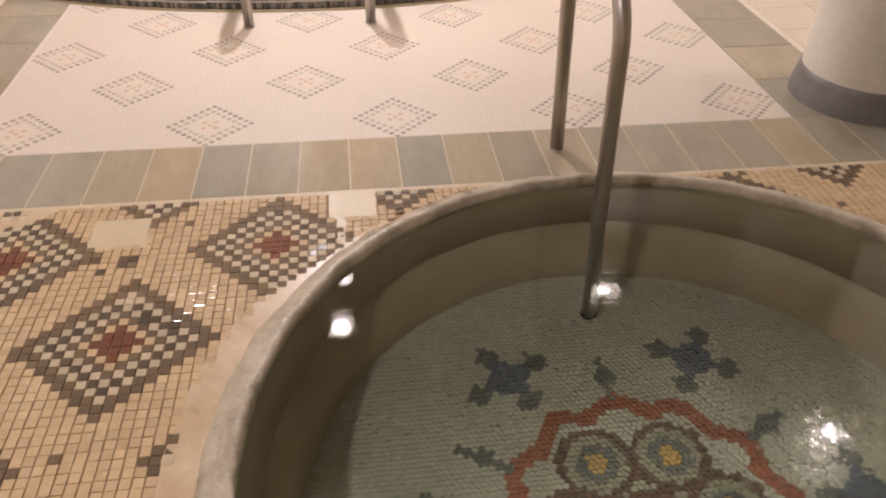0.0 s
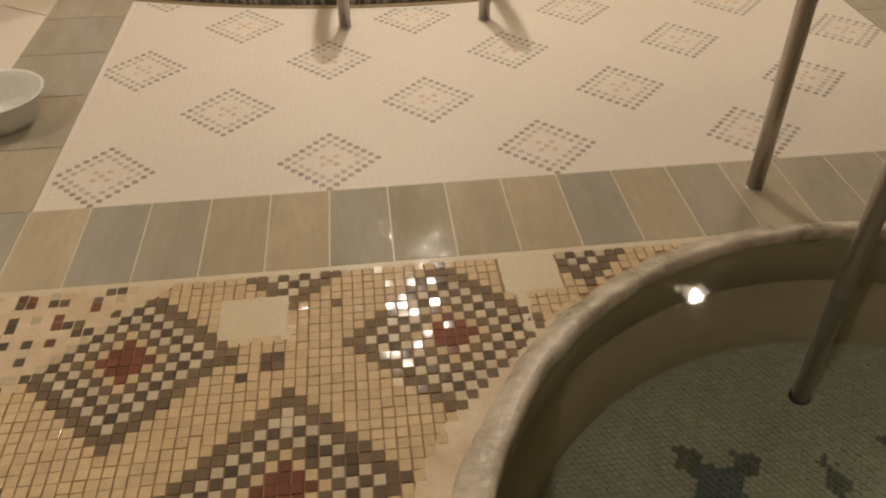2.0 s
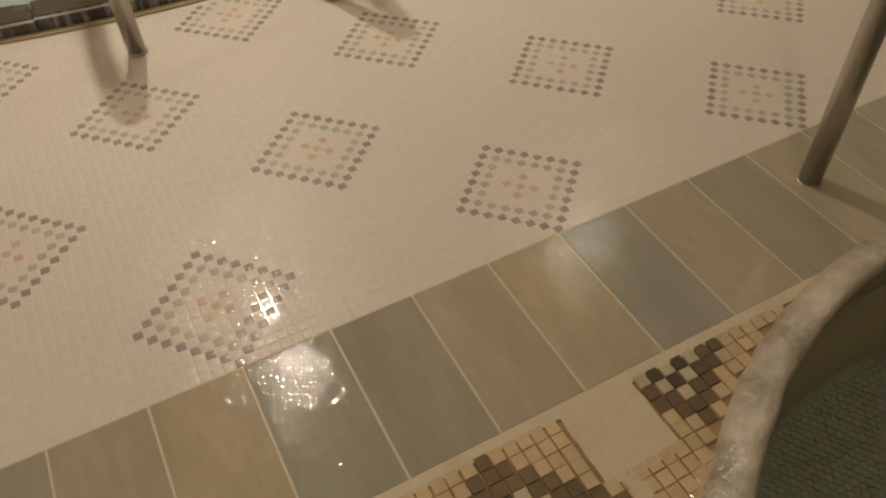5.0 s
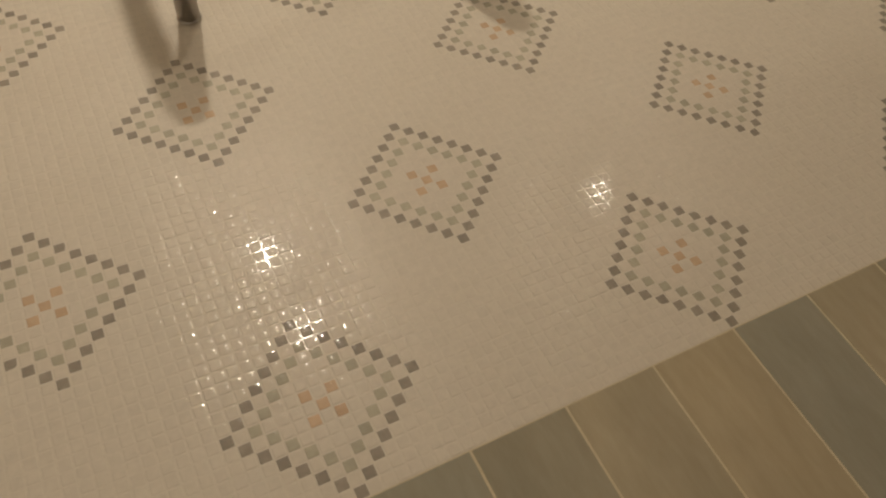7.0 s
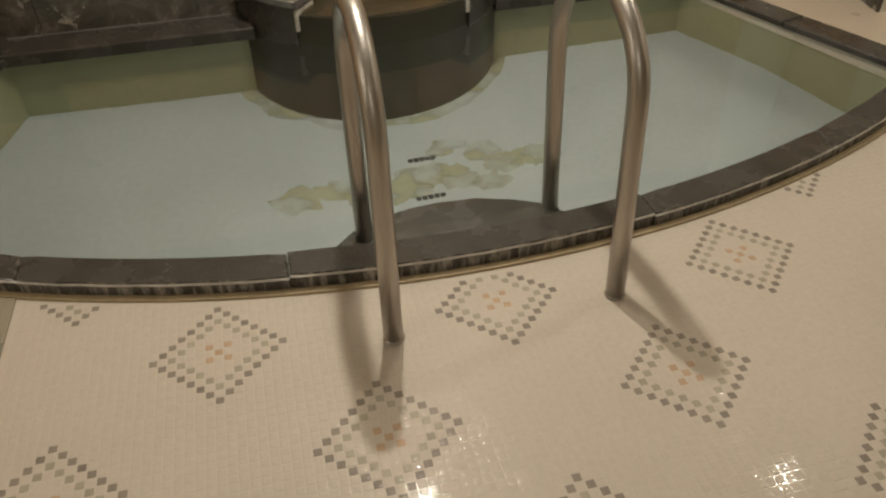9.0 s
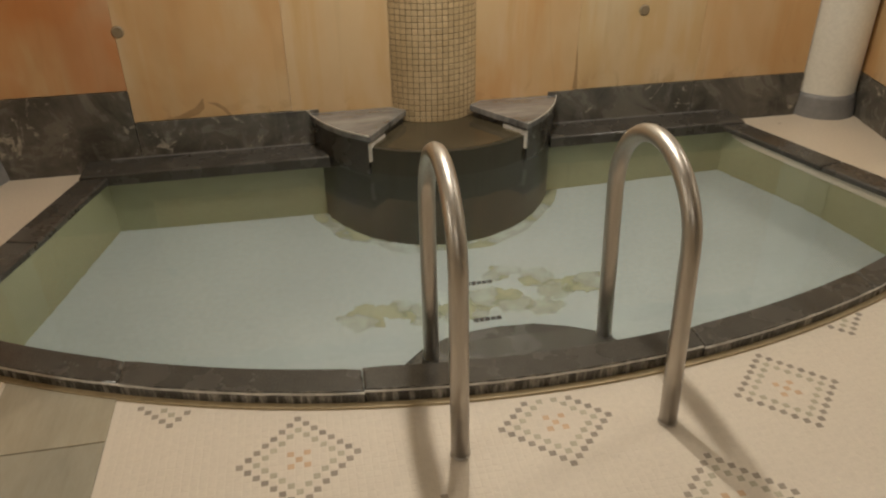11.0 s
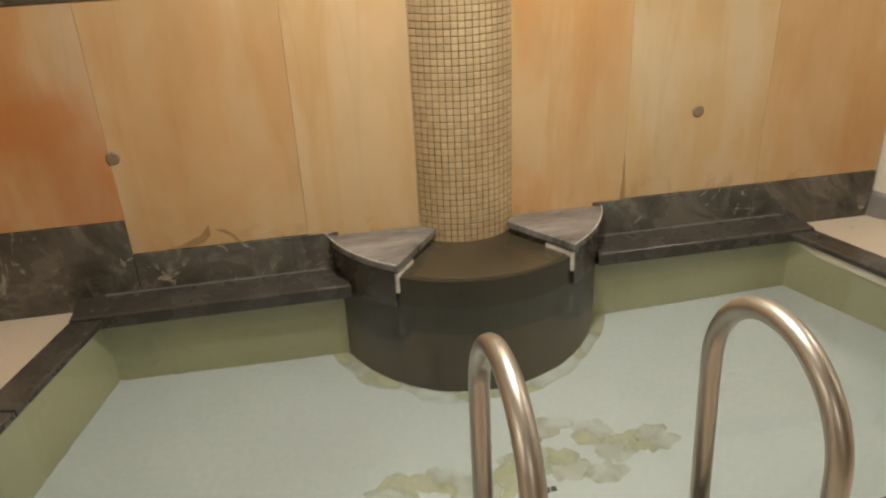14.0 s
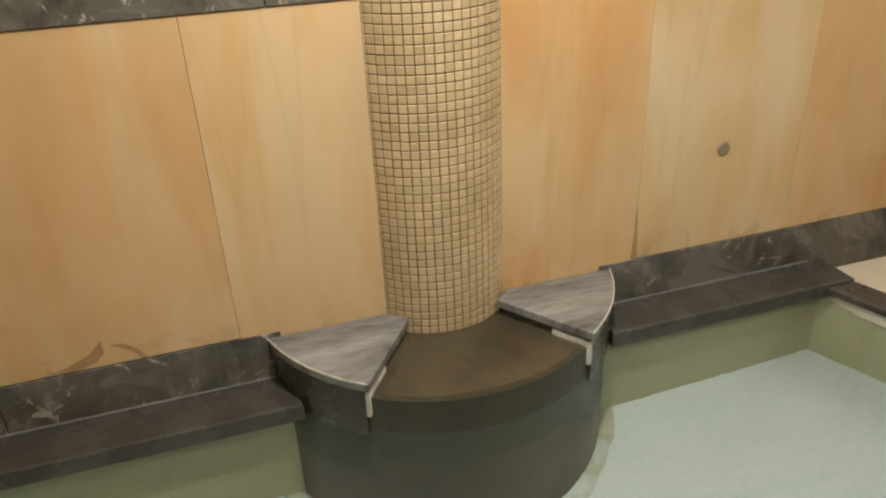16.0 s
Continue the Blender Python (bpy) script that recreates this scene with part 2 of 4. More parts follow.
def marble():
    m, nt, b = nodes_of("black_marble")
    v = coords(nt, (1, 1, 1), True)
    broad = noise_of(nt, v, 3.0, 8.0, 0.65, 1.5)
    vein = noise_of(nt, v, 5.0, 9.0, 0.7, 2.6)
    col = ramp(nt, broad, [(0.32, (0.044, 0.040, 0.033)), (0.68, (0.175, 0.158, 0.13))])
    veins = ramp(nt, vein, [(0.60, (0, 0, 0)), (0.66, (0.9, 0.9, 0.9)), (0.72, (0, 0, 0))])
    col = mix(nt, veins, col, (0.48, 0.43, 0.35))
    scale = noise_of(nt, coords(nt, (9, 9, 3), False, True), 1.0, 6.0, 0.65, 0.8)
    col = mix(nt, ramp(nt, scale, [(0.55, (0, 0, 0)), (0.72, (0.45, 0.45, 0.45))]), col, (0.30, 0.28, 0.25))
    nt.links.new(col, b.inputs["Base Color"])
    nt.links.new(scalar(nt, broad, 0.15, 0.35), b.inputs["Roughness"])
    bump(nt, b, broad, 0.06, 0.002)
    return m


def granite(name, limed):
    """Dark polished granite; limed: chalky white run-off on its upright faces."""
    m, nt, b = nodes_of(name)
    v = coords(nt, (1, 1, 1), False, True)
    speck, broad = noise_of(nt, v, 220.0, 2.0), noise_of(nt, v, 6.0, 6.0)
    col = mix(nt, 0.35, ramp(nt, broad, [(0.3, (0.040, 0.036, 0.031)), (0.7, (0.085, 0.078, 0.068))]), ramp(nt, speck, [(0.4, (0.024, 0.021, 0.017)), (0.7, (0.11, 0.10, 0.083))]))
    rough = scalar(nt, broad, 0.16, 0.36)
    if limed:
        runs = noise_of(nt, coords(nt, (36, 36, 5), False, True), 1.0, 5.0, 0.7)
        patches = noise_of(nt, coords(nt, (2.2, 2.2, 2.2), False, True), 1.0, 2.0)
        g = nt.nodes.new("ShaderNodeNewGeometry")
        sep = nt.nodes.new("ShaderNodeSeparateXYZ")
        nt.links.new(g.outputs["Normal"], sep.inputs[0])
        side = ramp(nt, sep.outputs["Z"], [(0.55, (1, 1, 1)), (0.9, (0, 0, 0))])
        lime = mix(nt, 1.0, ramp(nt, runs, [(0.48, (0, 0, 0)), (0.66, (0.8, 0.8, 0.8))]), ramp(nt, patches, [(0.30, (0.1, 0.1, 0.1)), (0.55, (1, 1, 1))]), "MULTIPLY")
        lime = mix(nt, 1.0, lime, side, "MULTIPLY")
        col = mix(nt, lime, col, (0.48, 0.44, 0.38))
    nt.links.new(col, b.inputs["Base Color"])
    nt.links.new(rough, b.inputs["Roughness"])
    bump(nt, b, speck, 0.05, 0.0005)
    return m


def onyx(name, stops, blush, share):
    """Honey and orange stone slab with tall soft streaks, another cut for each panel."""
    m, nt, b = nodes_of(name)
    tall = coords(nt, (2.2, 2.2, 0.35), True)
    soft = coords(nt, (1.3, 1.3, 0.9), True)
    streak, cloud = noise_of(nt, tall, 1.6, 6.0, 0.55, 0.6), noise_of(nt, soft, 1.4, 3.0, 0.5, 0.4)
    base = ramp(nt, streak, list(zip((0.28, 0.45, 0.55, 0.72), stops)))
    warm = mix(nt, ramp(nt, cloud, [(0.44, (0, 0, 0)), (0.64, (share,) * 3)]), base, blush)
    drift = noise_of(nt, coords(nt, (1.0, 1.0, 0.55), True), 2.4, 4.0, 0.55, 0.35)
    warm = mix(nt, 1.0, warm, ramp(nt, drift, [(0.32, (0.88, 0.83, 0.76)), (0.5, (0.98, 0.97, 0.95)), (0.66, (1.0, 1.0, 1.0))]), "MULTIPLY")
    warm = mix(nt, ramp(nt, drift, [(0.56, (0, 0, 0)), (0.74, (0.5, 0.5, 0.5))]), warm, (0.68, 0.56, 0.40))
    info = nt.nodes.new("ShaderNodeObjectInfo")
    hue = ramp(nt, info.outputs["Random"], [(0.0, (1.0, 0.92, 0.84)), (1.0, (1.0, 1.0, 1.0))])
    col = mix(nt, 1.0, warm, hue, "MULTIPLY")
    cracks = noise_of(nt, coords(nt, (2.2, 2.2, 0.25), True), 1.0, 3.0, 0.5, 0.5)
    col = mix(nt, ramp(nt, cracks, [(0.495, (0, 0, 0)), (0.502, (0.14, 0.14, 0.14)), (0.51, (0, 0, 0))]), col, (0.36, 0.22, 0.09))
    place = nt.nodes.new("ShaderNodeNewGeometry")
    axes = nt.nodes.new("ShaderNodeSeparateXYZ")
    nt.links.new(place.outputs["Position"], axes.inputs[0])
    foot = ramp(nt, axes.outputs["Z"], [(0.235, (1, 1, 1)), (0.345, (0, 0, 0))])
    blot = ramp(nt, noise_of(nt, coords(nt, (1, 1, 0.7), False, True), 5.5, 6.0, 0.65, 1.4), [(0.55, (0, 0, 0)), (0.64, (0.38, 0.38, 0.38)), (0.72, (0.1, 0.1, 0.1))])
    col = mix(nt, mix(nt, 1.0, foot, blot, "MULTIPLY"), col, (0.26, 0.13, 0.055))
    nt.links.new(col, b.inputs["Base Color"])
    nt.links.new(scalar(nt, streak, 0.3, 0.5), b.inputs["Roughness"])
    bump(nt, b, streak, 0.1, 0.003)
    return m


def water(name, tint, wave, scale, stir=None):
    """Still water; stir: (x, y, reach, times rougher) where an inlet ruffles it."""
    m, nt, b = nodes_of(name)
    b.inputs["Base Color"].default_value = (*tint, 1)
    b.inputs["Transmission Weight"].default_value = 1.0
    b.inputs["IOR"].default_value = 1.33
    b.inputs["Roughness"].default_value = 0.0
    place = coords(nt, (1, 1, 1), False, True)
    height = noise_of(nt, place, scale, 3.0, 0.5, 0.6)
    if stir:
        far = nt.nodes.new("ShaderNodeVectorMath")
        far.operation = "DISTANCE"
        far.inputs[1].default_value = (stir[0], stir[1], 0.0)
        nt.links.new(place, far.inputs[0])
        near = nt.nodes.new("ShaderNodeMapRange")
        near.interpolation_type = "SMOOTHSTEP"
        near.inputs["From Max"].default_value = stir[2]
        near.inputs["To Min"].default_value, near.inputs["To Max"].default_value = stir[3], 0.0
        nt.links.new(far.outputs["Value"], near.inputs["Value"])
        ruffle = add(nt, "ShaderNodeMath")
        ruffle.operation = "MULTIPLY_ADD"
        nt.links.new(noise_of(nt, place, scale * 3.2, 3.0, 0.55, 0.8), ruffle.inputs[0])
        nt.links.new(near.outputs["Result"], ruffle.inputs[1])
        nt.links.new(height, ruffle.inputs[2])
        height = ruffle.outputs[0]
    bump(nt, b, height, wave, 0.01)
    return m


def lamp_glow():
    m, nt, b = nodes_of("lamp_diffuser")
    b.inputs["Base Color"].default_value = (0.9, 0.85, 0.75, 1)
    b.inputs["Emission Color"].default_value = (1.0, 0.85, 0.65, 1)
    b.inputs["Emission Strength"].default_value = 8.0
    return m


M["strip_beige"] = slate_tile("strip_beige", (0.48, 0.395, 0.27))
M["strip_buff"] = slate_tile("strip_buff", (0.445, 0.375, 0.265))
M["strip_grey"] = slate_tile("strip_grey", (0.39, 0.345, 0.26))
M["strip_blue"] = slate_tile("strip_blue", (0.365, 0.335, 0.265))
M["marble"], M["granite"], M["kerb"] = marble(), granite("dark_granite", False), granite("limed_granite", True)
M["pale"] = onyx("pale_honey_stone", [(0.60, 0.46, 0.28), (0.60, 0.43, 0.23), (0.63, 0.50, 0.32), (0.60, 0.49, 0.33)], (0.60, 0.37, 0.17), 0.35)
M["amber"] = onyx("amber_stone", [(0.60, 0.43, 0.24), (0.60, 0.385, 0.185), (0.62, 0.465, 0.275), (0.60, 0.48, 0.31)], (0.58, 0.335, 0.145), 0.65)
M["honey"] = onyx("honey_stone", [(0.60, 0.45, 0.265), (0.60, 0.41, 0.215), (0.625, 0.485, 0.30), (0.60, 0.487, 0.325)], (0.59, 0.355, 0.16), 0.55)
M["rust"] = onyx("rust_stone", [(0.54, 0.28, 0.12), (0.58, 0.36, 0.18), (0.60, 0.44, 0.26), (0.56, 0.45, 0.31)], (0.52, 0.22, 0.075), 0.8)
M["pool_water"], M["tub_water"], M["basin_water"] = water("pool_water", (0.93, 0.99, 0.95), 0.06, 11.0, (-0.62, 4.98, 0.65, 1.1)), water("tub_water", (0.58, 0.63, 0.48), 0.12, 8.0, (1.22, 1.05, 0.62, 1.6)), water("basin_water", (0.8, 0.7, 0.5), 0.02, 12.0)
M["glow"] = lamp_glow()


# ---- mesh helpers ----
def link_mesh(name, verts, faces, materials, parent=None, label="", indices=None, smooth=False):
    me = bpy.data.meshes.new(name)
    me.from_pydata([tuple(v) for v in verts], [], faces)
    for mt in materials if isinstance(materials, (list, tuple)) else [materials]:
        me.materials.append(mt)
    if indices is not None:
        me.polygons.foreach_set("material_index", indices)
    if smooth:
        me.polygons.foreach_set("use_smooth", [True] * len(me.polygons))
    me.update()
    ob = new(name, me)
    ob.parent = parent
    return tagged(ob, label)


def part(name, bm, material, parent=None, label="", smooth=False):
    bmesh.ops.recalc_face_normals(bm, faces=bm.faces)
    me = bpy.data.meshes.new(name)
    bm.to_mesh(me)
    bm.free()
    me.materials.append(material)
    if smooth:
        me.polygons.foreach_set("use_smooth", [True] * len(me.polygons))
    ob = new(name, me)
    ob.parent = parent
    return tagged(ob, label)


def box_bm(x0, x1, y0, y1, z0, z1, bevel=0.0, segments=2):
    bm = bmesh.new()
    bmesh.ops.create_cube(bm, size=1.0, matrix=Matrix.LocRotScale(((x0 + x1) / 2, (y0 + y1) / 2, (z0 + z1) / 2), None, (x1 - x0, y1 - y0, z1 - z0)))
    if bevel:
        bmesh.ops.bevel(bm, geom=bm.edges[:], offset=bevel, segments=segments, affect="EDGES", profile=0.5)
    return bm


def prism_bm(outline, z0, z1, bevel=0.0, segments=2):
    """A flat outline (counter-clockwise) raised from z0 to z1, with its upper edge rounded."""
    bm = bmesh.new()
    low = [bm.verts.new((x, y, z0)) for x, y in outline]
    high = [bm.verts.new((x, y, z1)) for x, y in outline]
    n = len(outline)
    bm.faces.new(low[::-1])
    top = bm.faces.new(high)
    for i in range(n):
        bm.faces.new((low[i], low[(i + 1) % n], high[(i + 1) % n], high[i]))
    if bevel:
        bmesh.ops.bevel(bm, geom=list(top.edges), offset=bevel, segments=segments, affect="EDGES", profile=0.5)
    return bm


def lathe_bm(profile, cx=0.0, cy=0.0, steps=48, a0=0.0, a1=2 * math.pi):
    bm = bmesh.new()
    closed = abs(a1 - a0 - 2 * math.pi) < 1e-6
    count = steps if closed else steps + 1
    rings = []
    for r, z in profile:
        rings.append([bm.verts.new((cx + r * math.cos(a0 + (a1 - a0) * i / steps), cy + r * math.sin(a0 + (a1 - a0) * i / steps), z)) for i in range(count)])
    for low, high in zip(rings, rings[1:]):
        for i in range(steps):
            j = (i + 1) % count
            bm.faces.new((low[i], low[j], high[j], high[i]))
    return bm


def tube_bm(path, radius, sides=20):
    bm = bmesh.new()
    rings = []
    side = None
    for i, p in enumerate(path):
        a, b = Vector(path[max(i - 1, 0)]), Vector(path[min(i + 1, len(path) - 1)])
        d = (b - a).normalized()
        if side is None:
            side = d.cross(Vector((0, 1, 0))).normalized() if abs(d.y) < 0.9 else d.cross(Vector((1, 0, 0))).normalized()
        side = (side - d * side.dot(d)).normalized()
        up = d.cross(side)
        rings.append([bm.verts.new(Vector(p) + radius * (math.cos(2 * math.pi * k / sides) * side + math.sin(2 * math.pi * k / sides) * up)) for k in range(sides)])
    for low, high in zip(rings, rings[1:]):
        for k in range(sides):
            bm.faces.new((low[k], low[(k + 1) % sides], high[(k + 1) % sides], high[k]))
    bm.faces.new(rings[0][::-1])
    bm.faces.new(rings[-1])
    return bm


def sheet(name, outline, holes, z, thick, material, label, category, flip=False):
    """A slab with holes that go through it."""
    loops = [[Vector((x, y, 0)) for x, y in loop] for loop in (outline, *holes)]
    flat = [v for loop in loops for v in loop]
    tris = tessellate_polygon(loops)
    n = len(flat)
    verts = [(v.x, v.y, z) for v in flat] + [(v.x, v.y, z - thick) for v in flat]
    faces = [tuple(t) for t in tris] + [tuple(i + n for i in t[::-1]) for t in tris]
    start = 0
    for loop in loops:
        m = len(loop)
        faces += [(start + i, start + (i + 1) % m, start + (i + 1) % m + n, start + i + n) for i in range(m)]
        start += m
    bm = bmesh.new()
    vs = [bm.verts.new(v) for v in verts]
    for fc in faces:
        bm.faces.new([vs[i] for i in fc])
    return tagged(part(name, bm, material), label, category, kind="structure")


def ring(cx, cy, r, n=96):
    return [(cx + r * math.cos(2 * math.pi * i / n), cy + r * math.sin(2 * math.pi * i / n)) for i in range(n)]


def thing(name, at=(0, 0, 0)):
    ob = new(name)
    ob.location = at
    return ob


def joined_tiles(name, places, size, z0, z1, materials, parent, label, lift=0.0006, tilt=0.0008, drop=0.0008, smooth=False):
    """Many small square tiles (x, y, material) in one mesh, each a hair uneven."""
    rng = random.Random(7)
    verts, faces, idx = [], [], []
    h, g = size[0] / 2, size[1] / 2
    c, e = h - 0.001, g - 0.001
    for x, y, k in places:
        n = len(verts)
        dz, tx, ty = rng.uniform(-lift, lift), rng.uniform(-tilt, tilt), rng.uniform(-tilt, tilt)
        corners = ((-1, -1), (1, -1), (1, 1), (-1, 1))
        verts += [(x + a * h, y + b * g, z0) for a, b in corners]
        verts += [(x + a * h, y + b * g, z1 - drop + dz + a * tx + b * ty) for a, b in corners]
        verts += [(x + a * c, y + b * e, z1 + dz + a * tx + b * ty) for a, b in corners]
        faces.append((n + 8, n + 9, n + 10, n + 11))
        for base in (0, 4):
            for i in range(4):
                j = (i + 1) % 4
                faces.append((n + base + i, n + base + j, n + base + 4 + j, n + base + 4 + i))
        idx += [k] * 9
    ob = link_mesh(name, verts, faces, materials, parent, label, idx, smooth)
    ob["kind"] = "stuff"
    return ob


def tile_mesh(name, size, z0, z1, material, drop=0.0008, smooth=False):
    h, g = size[0] / 2, size[1] / 2
    c, e = h - 0.001, g - 0.001
    corners = ((-1, -1), (1, -1), (1, 1), (-1, 1))
    verts = [(a * h, b * g, z0) for a, b in corners] + [(a * h, b * g, z1 - drop) for a, b in corners] + [(a * c, b * e, z1) for a, b in corners]
    faces = [(8, 9, 10, 11)] + [(s + i, s + (i + 1) % 4, s + 4 + (i + 1) % 4, s + 4 + i) for s in (0, 4) for i in range(4)]
    me = bpy.data.meshes.new(name)
    me.from_pydata(verts, [], faces)
    me.materials.append(material)
    if smooth:
        me.polygons.foreach_set("use_smooth", [True] * len(me.polygons))
    return me


# ---- plan ----
WALL = 6.144                       # face of the far wall
AXIS = (-0.02, 6.31)               # axis of the column and its basin
TUB = (0.915, 1.42)                # centre of the round tub
TUB_IN = 1.07
RIM, RIM_OUT = (0.933, 1.322), 1.176   # outer foot of the cement rim
LIP, LIP_R = (0.933, 1.343), 1.085      # inner lip of the rim
KC, KO, KI = (-0.035, 7.88), 3.66, 3.56   # curved pool kerb: centre, outer and inner radius
KERB_Z, WATER_Z, POOL_Z = 0.05, 0.028, -0.70
SIDE = 0.13
W_BACK, W_FRONT = (-1.584, 5.90), (-1.905, 4.868)
E_BACK, E_FRONT = (1.46, 5.90), (1.835, 4.868)
PANEL_X0, PANEL_X1, STRIP_Y0, STRIP_Y1 = -1.295, 1.90, 2.475, 2.83


def arc_y(x, r):
    return KC[1] - math.sqrt(r * r - (x - KC[0]) ** 2)


def arc_points(r, x0, x1, n):
    a0, a1 = math.asin((x0 - KC[0]) / r), math.asin((x1 - KC[0]) / r)
    return [(KC[0] + r * math.sin(a0 + (a1 - a0) * i / n), KC[1] - r * math.cos(a0 + (a1 - a0) * i / n)) for i in range(n + 1)]


def shifted(p, d):
    return (p[0] + d, p[1])


OUT_W, OUT_E = -2.02, 1.955
POOL_IN = arc_points(KI, W_FRONT[0], E_FRONT[0], 40) + [E_BACK, W_BACK]
POOL_OUT = arc_points(KO, OUT_W, OUT_E, 40) + [shifted(E_BACK, SIDE), (E_BACK[0] + SIDE - 0.02, WALL - 0.01), (W_BACK[0] - SIDE + 0.02, WALL - 0.01), shifted(W_BACK, -SIDE)]

# the pool basin runs back a little under its kerb
POOL_SHELL = arc_points(KI + 0.06, -2.0, 1.96, 40) + [(1.77, 5.596), (1.56, 6.075), (-1.624, 6.083)]

WEST = [(-2.04, 4.05), (-2.235, WALL)]   # foot line of the western return wall

# ---- shell ----
X0, X1, Y0, Y1 = -4.3, 3.5, -1.6, WALL
floor = sheet("floor", [(X0, Y0), (X1, Y0), (X1, Y1), (X0, Y1)], [ring(*RIM, RIM_OUT - 0.03), POOL_OUT], -0.0031, 0.2, M["white_grout"], "pale cement floor bed under the tiles", "floor")
ceiling = tagged(part("ceiling", box_bm(X0, X1, Y0, Y1, CEIL, CEIL + 0.15), M["ceiling_paint"]), "plain white painted ceiling", "ceiling", kind="structure")
wall_north = tagged(part("wall_north", box_bm(X0 - 0.2, X1 + 0.2, WALL, WALL + 0.45, -0.8, CEIL + 0.15), M["plaster"]), "white plastered wall behind the pool, clad below", "wall", kind="structure")
wall_south = tagged(part("wall_south", box_bm(X0 - 0.2, X1 + 0.2, Y0 - 0.2, Y0, -0.8, CEIL + 0.15), M["plaster"]), "plain white plastered wall", "wall", kind="structure")
wall_west = tagged(part("wall_west", box_bm(X0 - 0.2, X0, Y0, Y1, -0.8, CEIL + 0.15), M["plaster"]), "plain white plastered wall", "wall", kind="structure")
wall_east = tagged(part("wall_east", box_bm(X1, X1 + 0.2, Y0, Y1, -0.8, CEIL + 0.15), M["plaster"]), "plain white plastered wall", "wall", kind="structure")
wall_return = tagged(part("wall_return", prism_bm([(2.20, 5.45), (X1, 5.45), (X1, Y1), (2.33, Y1)], -0.1, CEIL), M["plaster"]), "white plastered return wall clad in honey stone", "wall", kind="structure")

wall_return_west = tagged(part("wall_return_west", prism_bm([(WEST[0][0], WEST[0][1]), (WEST[1][0], WEST[1][1]), (X0, WEST[1][1]), (X0, WEST[0][1])], -0.1, CEIL), M["plaster"]), "white plastered return wall clad in honey stone", "wall", kind="structure")

# pool shell
bm = bmesh.new()
n = len(POOL_SHELL)
low = [bm.verts.new((x, y, POOL_Z)) for x, y in POOL_SHELL]
high = [bm.verts.new((x, y, 0.012)) for x, y in POOL_SHELL]
for i in range(n):
    bm.faces.new((low[i], high[i], high[(i + 1) % n], low[(i + 1) % n]))
pool_wall = tagged(part("pool_wall", bm, M["pool_wall"]), "olive green tiled side walls of the bathing pool", "pool wall", kind="structure")
pool_floor = tagged(part("pool_floor", prism_bm(POOL_SHELL, POOL_Z - 0.08, POOL_Z), M["pool_floor"]), "pale blue-white tiled floor under the pool water", "pool floor", kind="structure")
pool_water = part("pool_water", prism_bm(POOL_IN, WATER_Z - 0.001, WATER_Z), M["pool_water"])
bm = bmesh.new()
bm.faces.new([bm.verts.new((x, y, WATER_Z)) for x, y in POOL_IN])
pool_water.data.materials.clear()
bm.to_mesh(pool_water.data)
bm.free()
pool_water.data.materials.append(M["pool_water"])
pool_water.visible_shadow = False
tagged(pool_water, "clear pale green bath water, nearly still", "water", kind="structure")

# ---- pool kerb, laid in stones ----
pool_kerb = tagged(thing("pool_kerb"), "dark granite pool kerb with chalky white run-off", "kerb", kind="structure")


def kerb_stone(x0, x1, outer, inner, z1=KERB_Z):
    outline = arc_points(outer, x0, x1, 14) + arc_points(inner, x0, x1, 14)[::-1]
    return part("kerb_stone", prism_bm(outline, -0.012, z1, 0.008, 3), M["kerb"], pool_kerb)


kerb_stone(-2.0, -1.29, KO, KI)
kerb_stone(-1.287, -0.573, KO, KI)
kerb_stone(-0.570, 0.487, KO - 0.004, KI - 0.004, KERB_Z + 0.004)
kerb_stone(0.490, 1.22, KO, KI)
kerb_stone(1.223, 1.94, KO, KI)
for back, front, s in ((W_BACK, W_FRONT, -1), (E_BACK, E_FRONT, 1)):
    a, b = Vector(back), Vector(front)
    for t0, t1 in ((0.0, 0.497), (0.503, 0.985)):
        p, q = a.lerp(b, t0), a.lerp(b, t1)
        quad = [(p.x, p.y + (0.0 if t0 else 0.049)), (q.x, q.y), (q.x + s * SIDE, q.y + 0.03), (p.x + s * SIDE, p.y + (0.03 if t0 else 0.049))]
        part("kerb_stone", prism_bm(quad[::s], 0.012, KERB_Z - 0.002, 0.008, 3), M["granite"], pool_kerb)
for x0, x1 in ((W_BACK[0] - SIDE + 0.005, -0.572), (0.532, E_BACK[0] + SIDE - 0.005)):
    part("kerb_stone", prism_bm([(x0, 5.95), (x1, 5.95), (x1, WALL - 0.015), (x0, WALL - 0.015)], 0.0, 0.060, 0.008, 3), M["granite"], pool_kerb)
part("grout_bead", prism_bm(arc_points(KO + 0.020, -2.0, 1.94, 40) + arc_points(KO - 0.002, -2.0, 1.94, 40)[::-1], -0.01, 0.005, 0.003), M["bead"], pool_kerb, "yellowed grout bead at the foot of the kerb")

for x0, x1 in ((-1.60, -0.62), (0.58, 1.52)):
    part("grout_bead", box_bm(x0, x1, WALL - 0.018, WALL - 0.013, 0.05, 0.0630, 0.001), M["slate_base"], pool_kerb, "grey grout line along the back of the kerb")

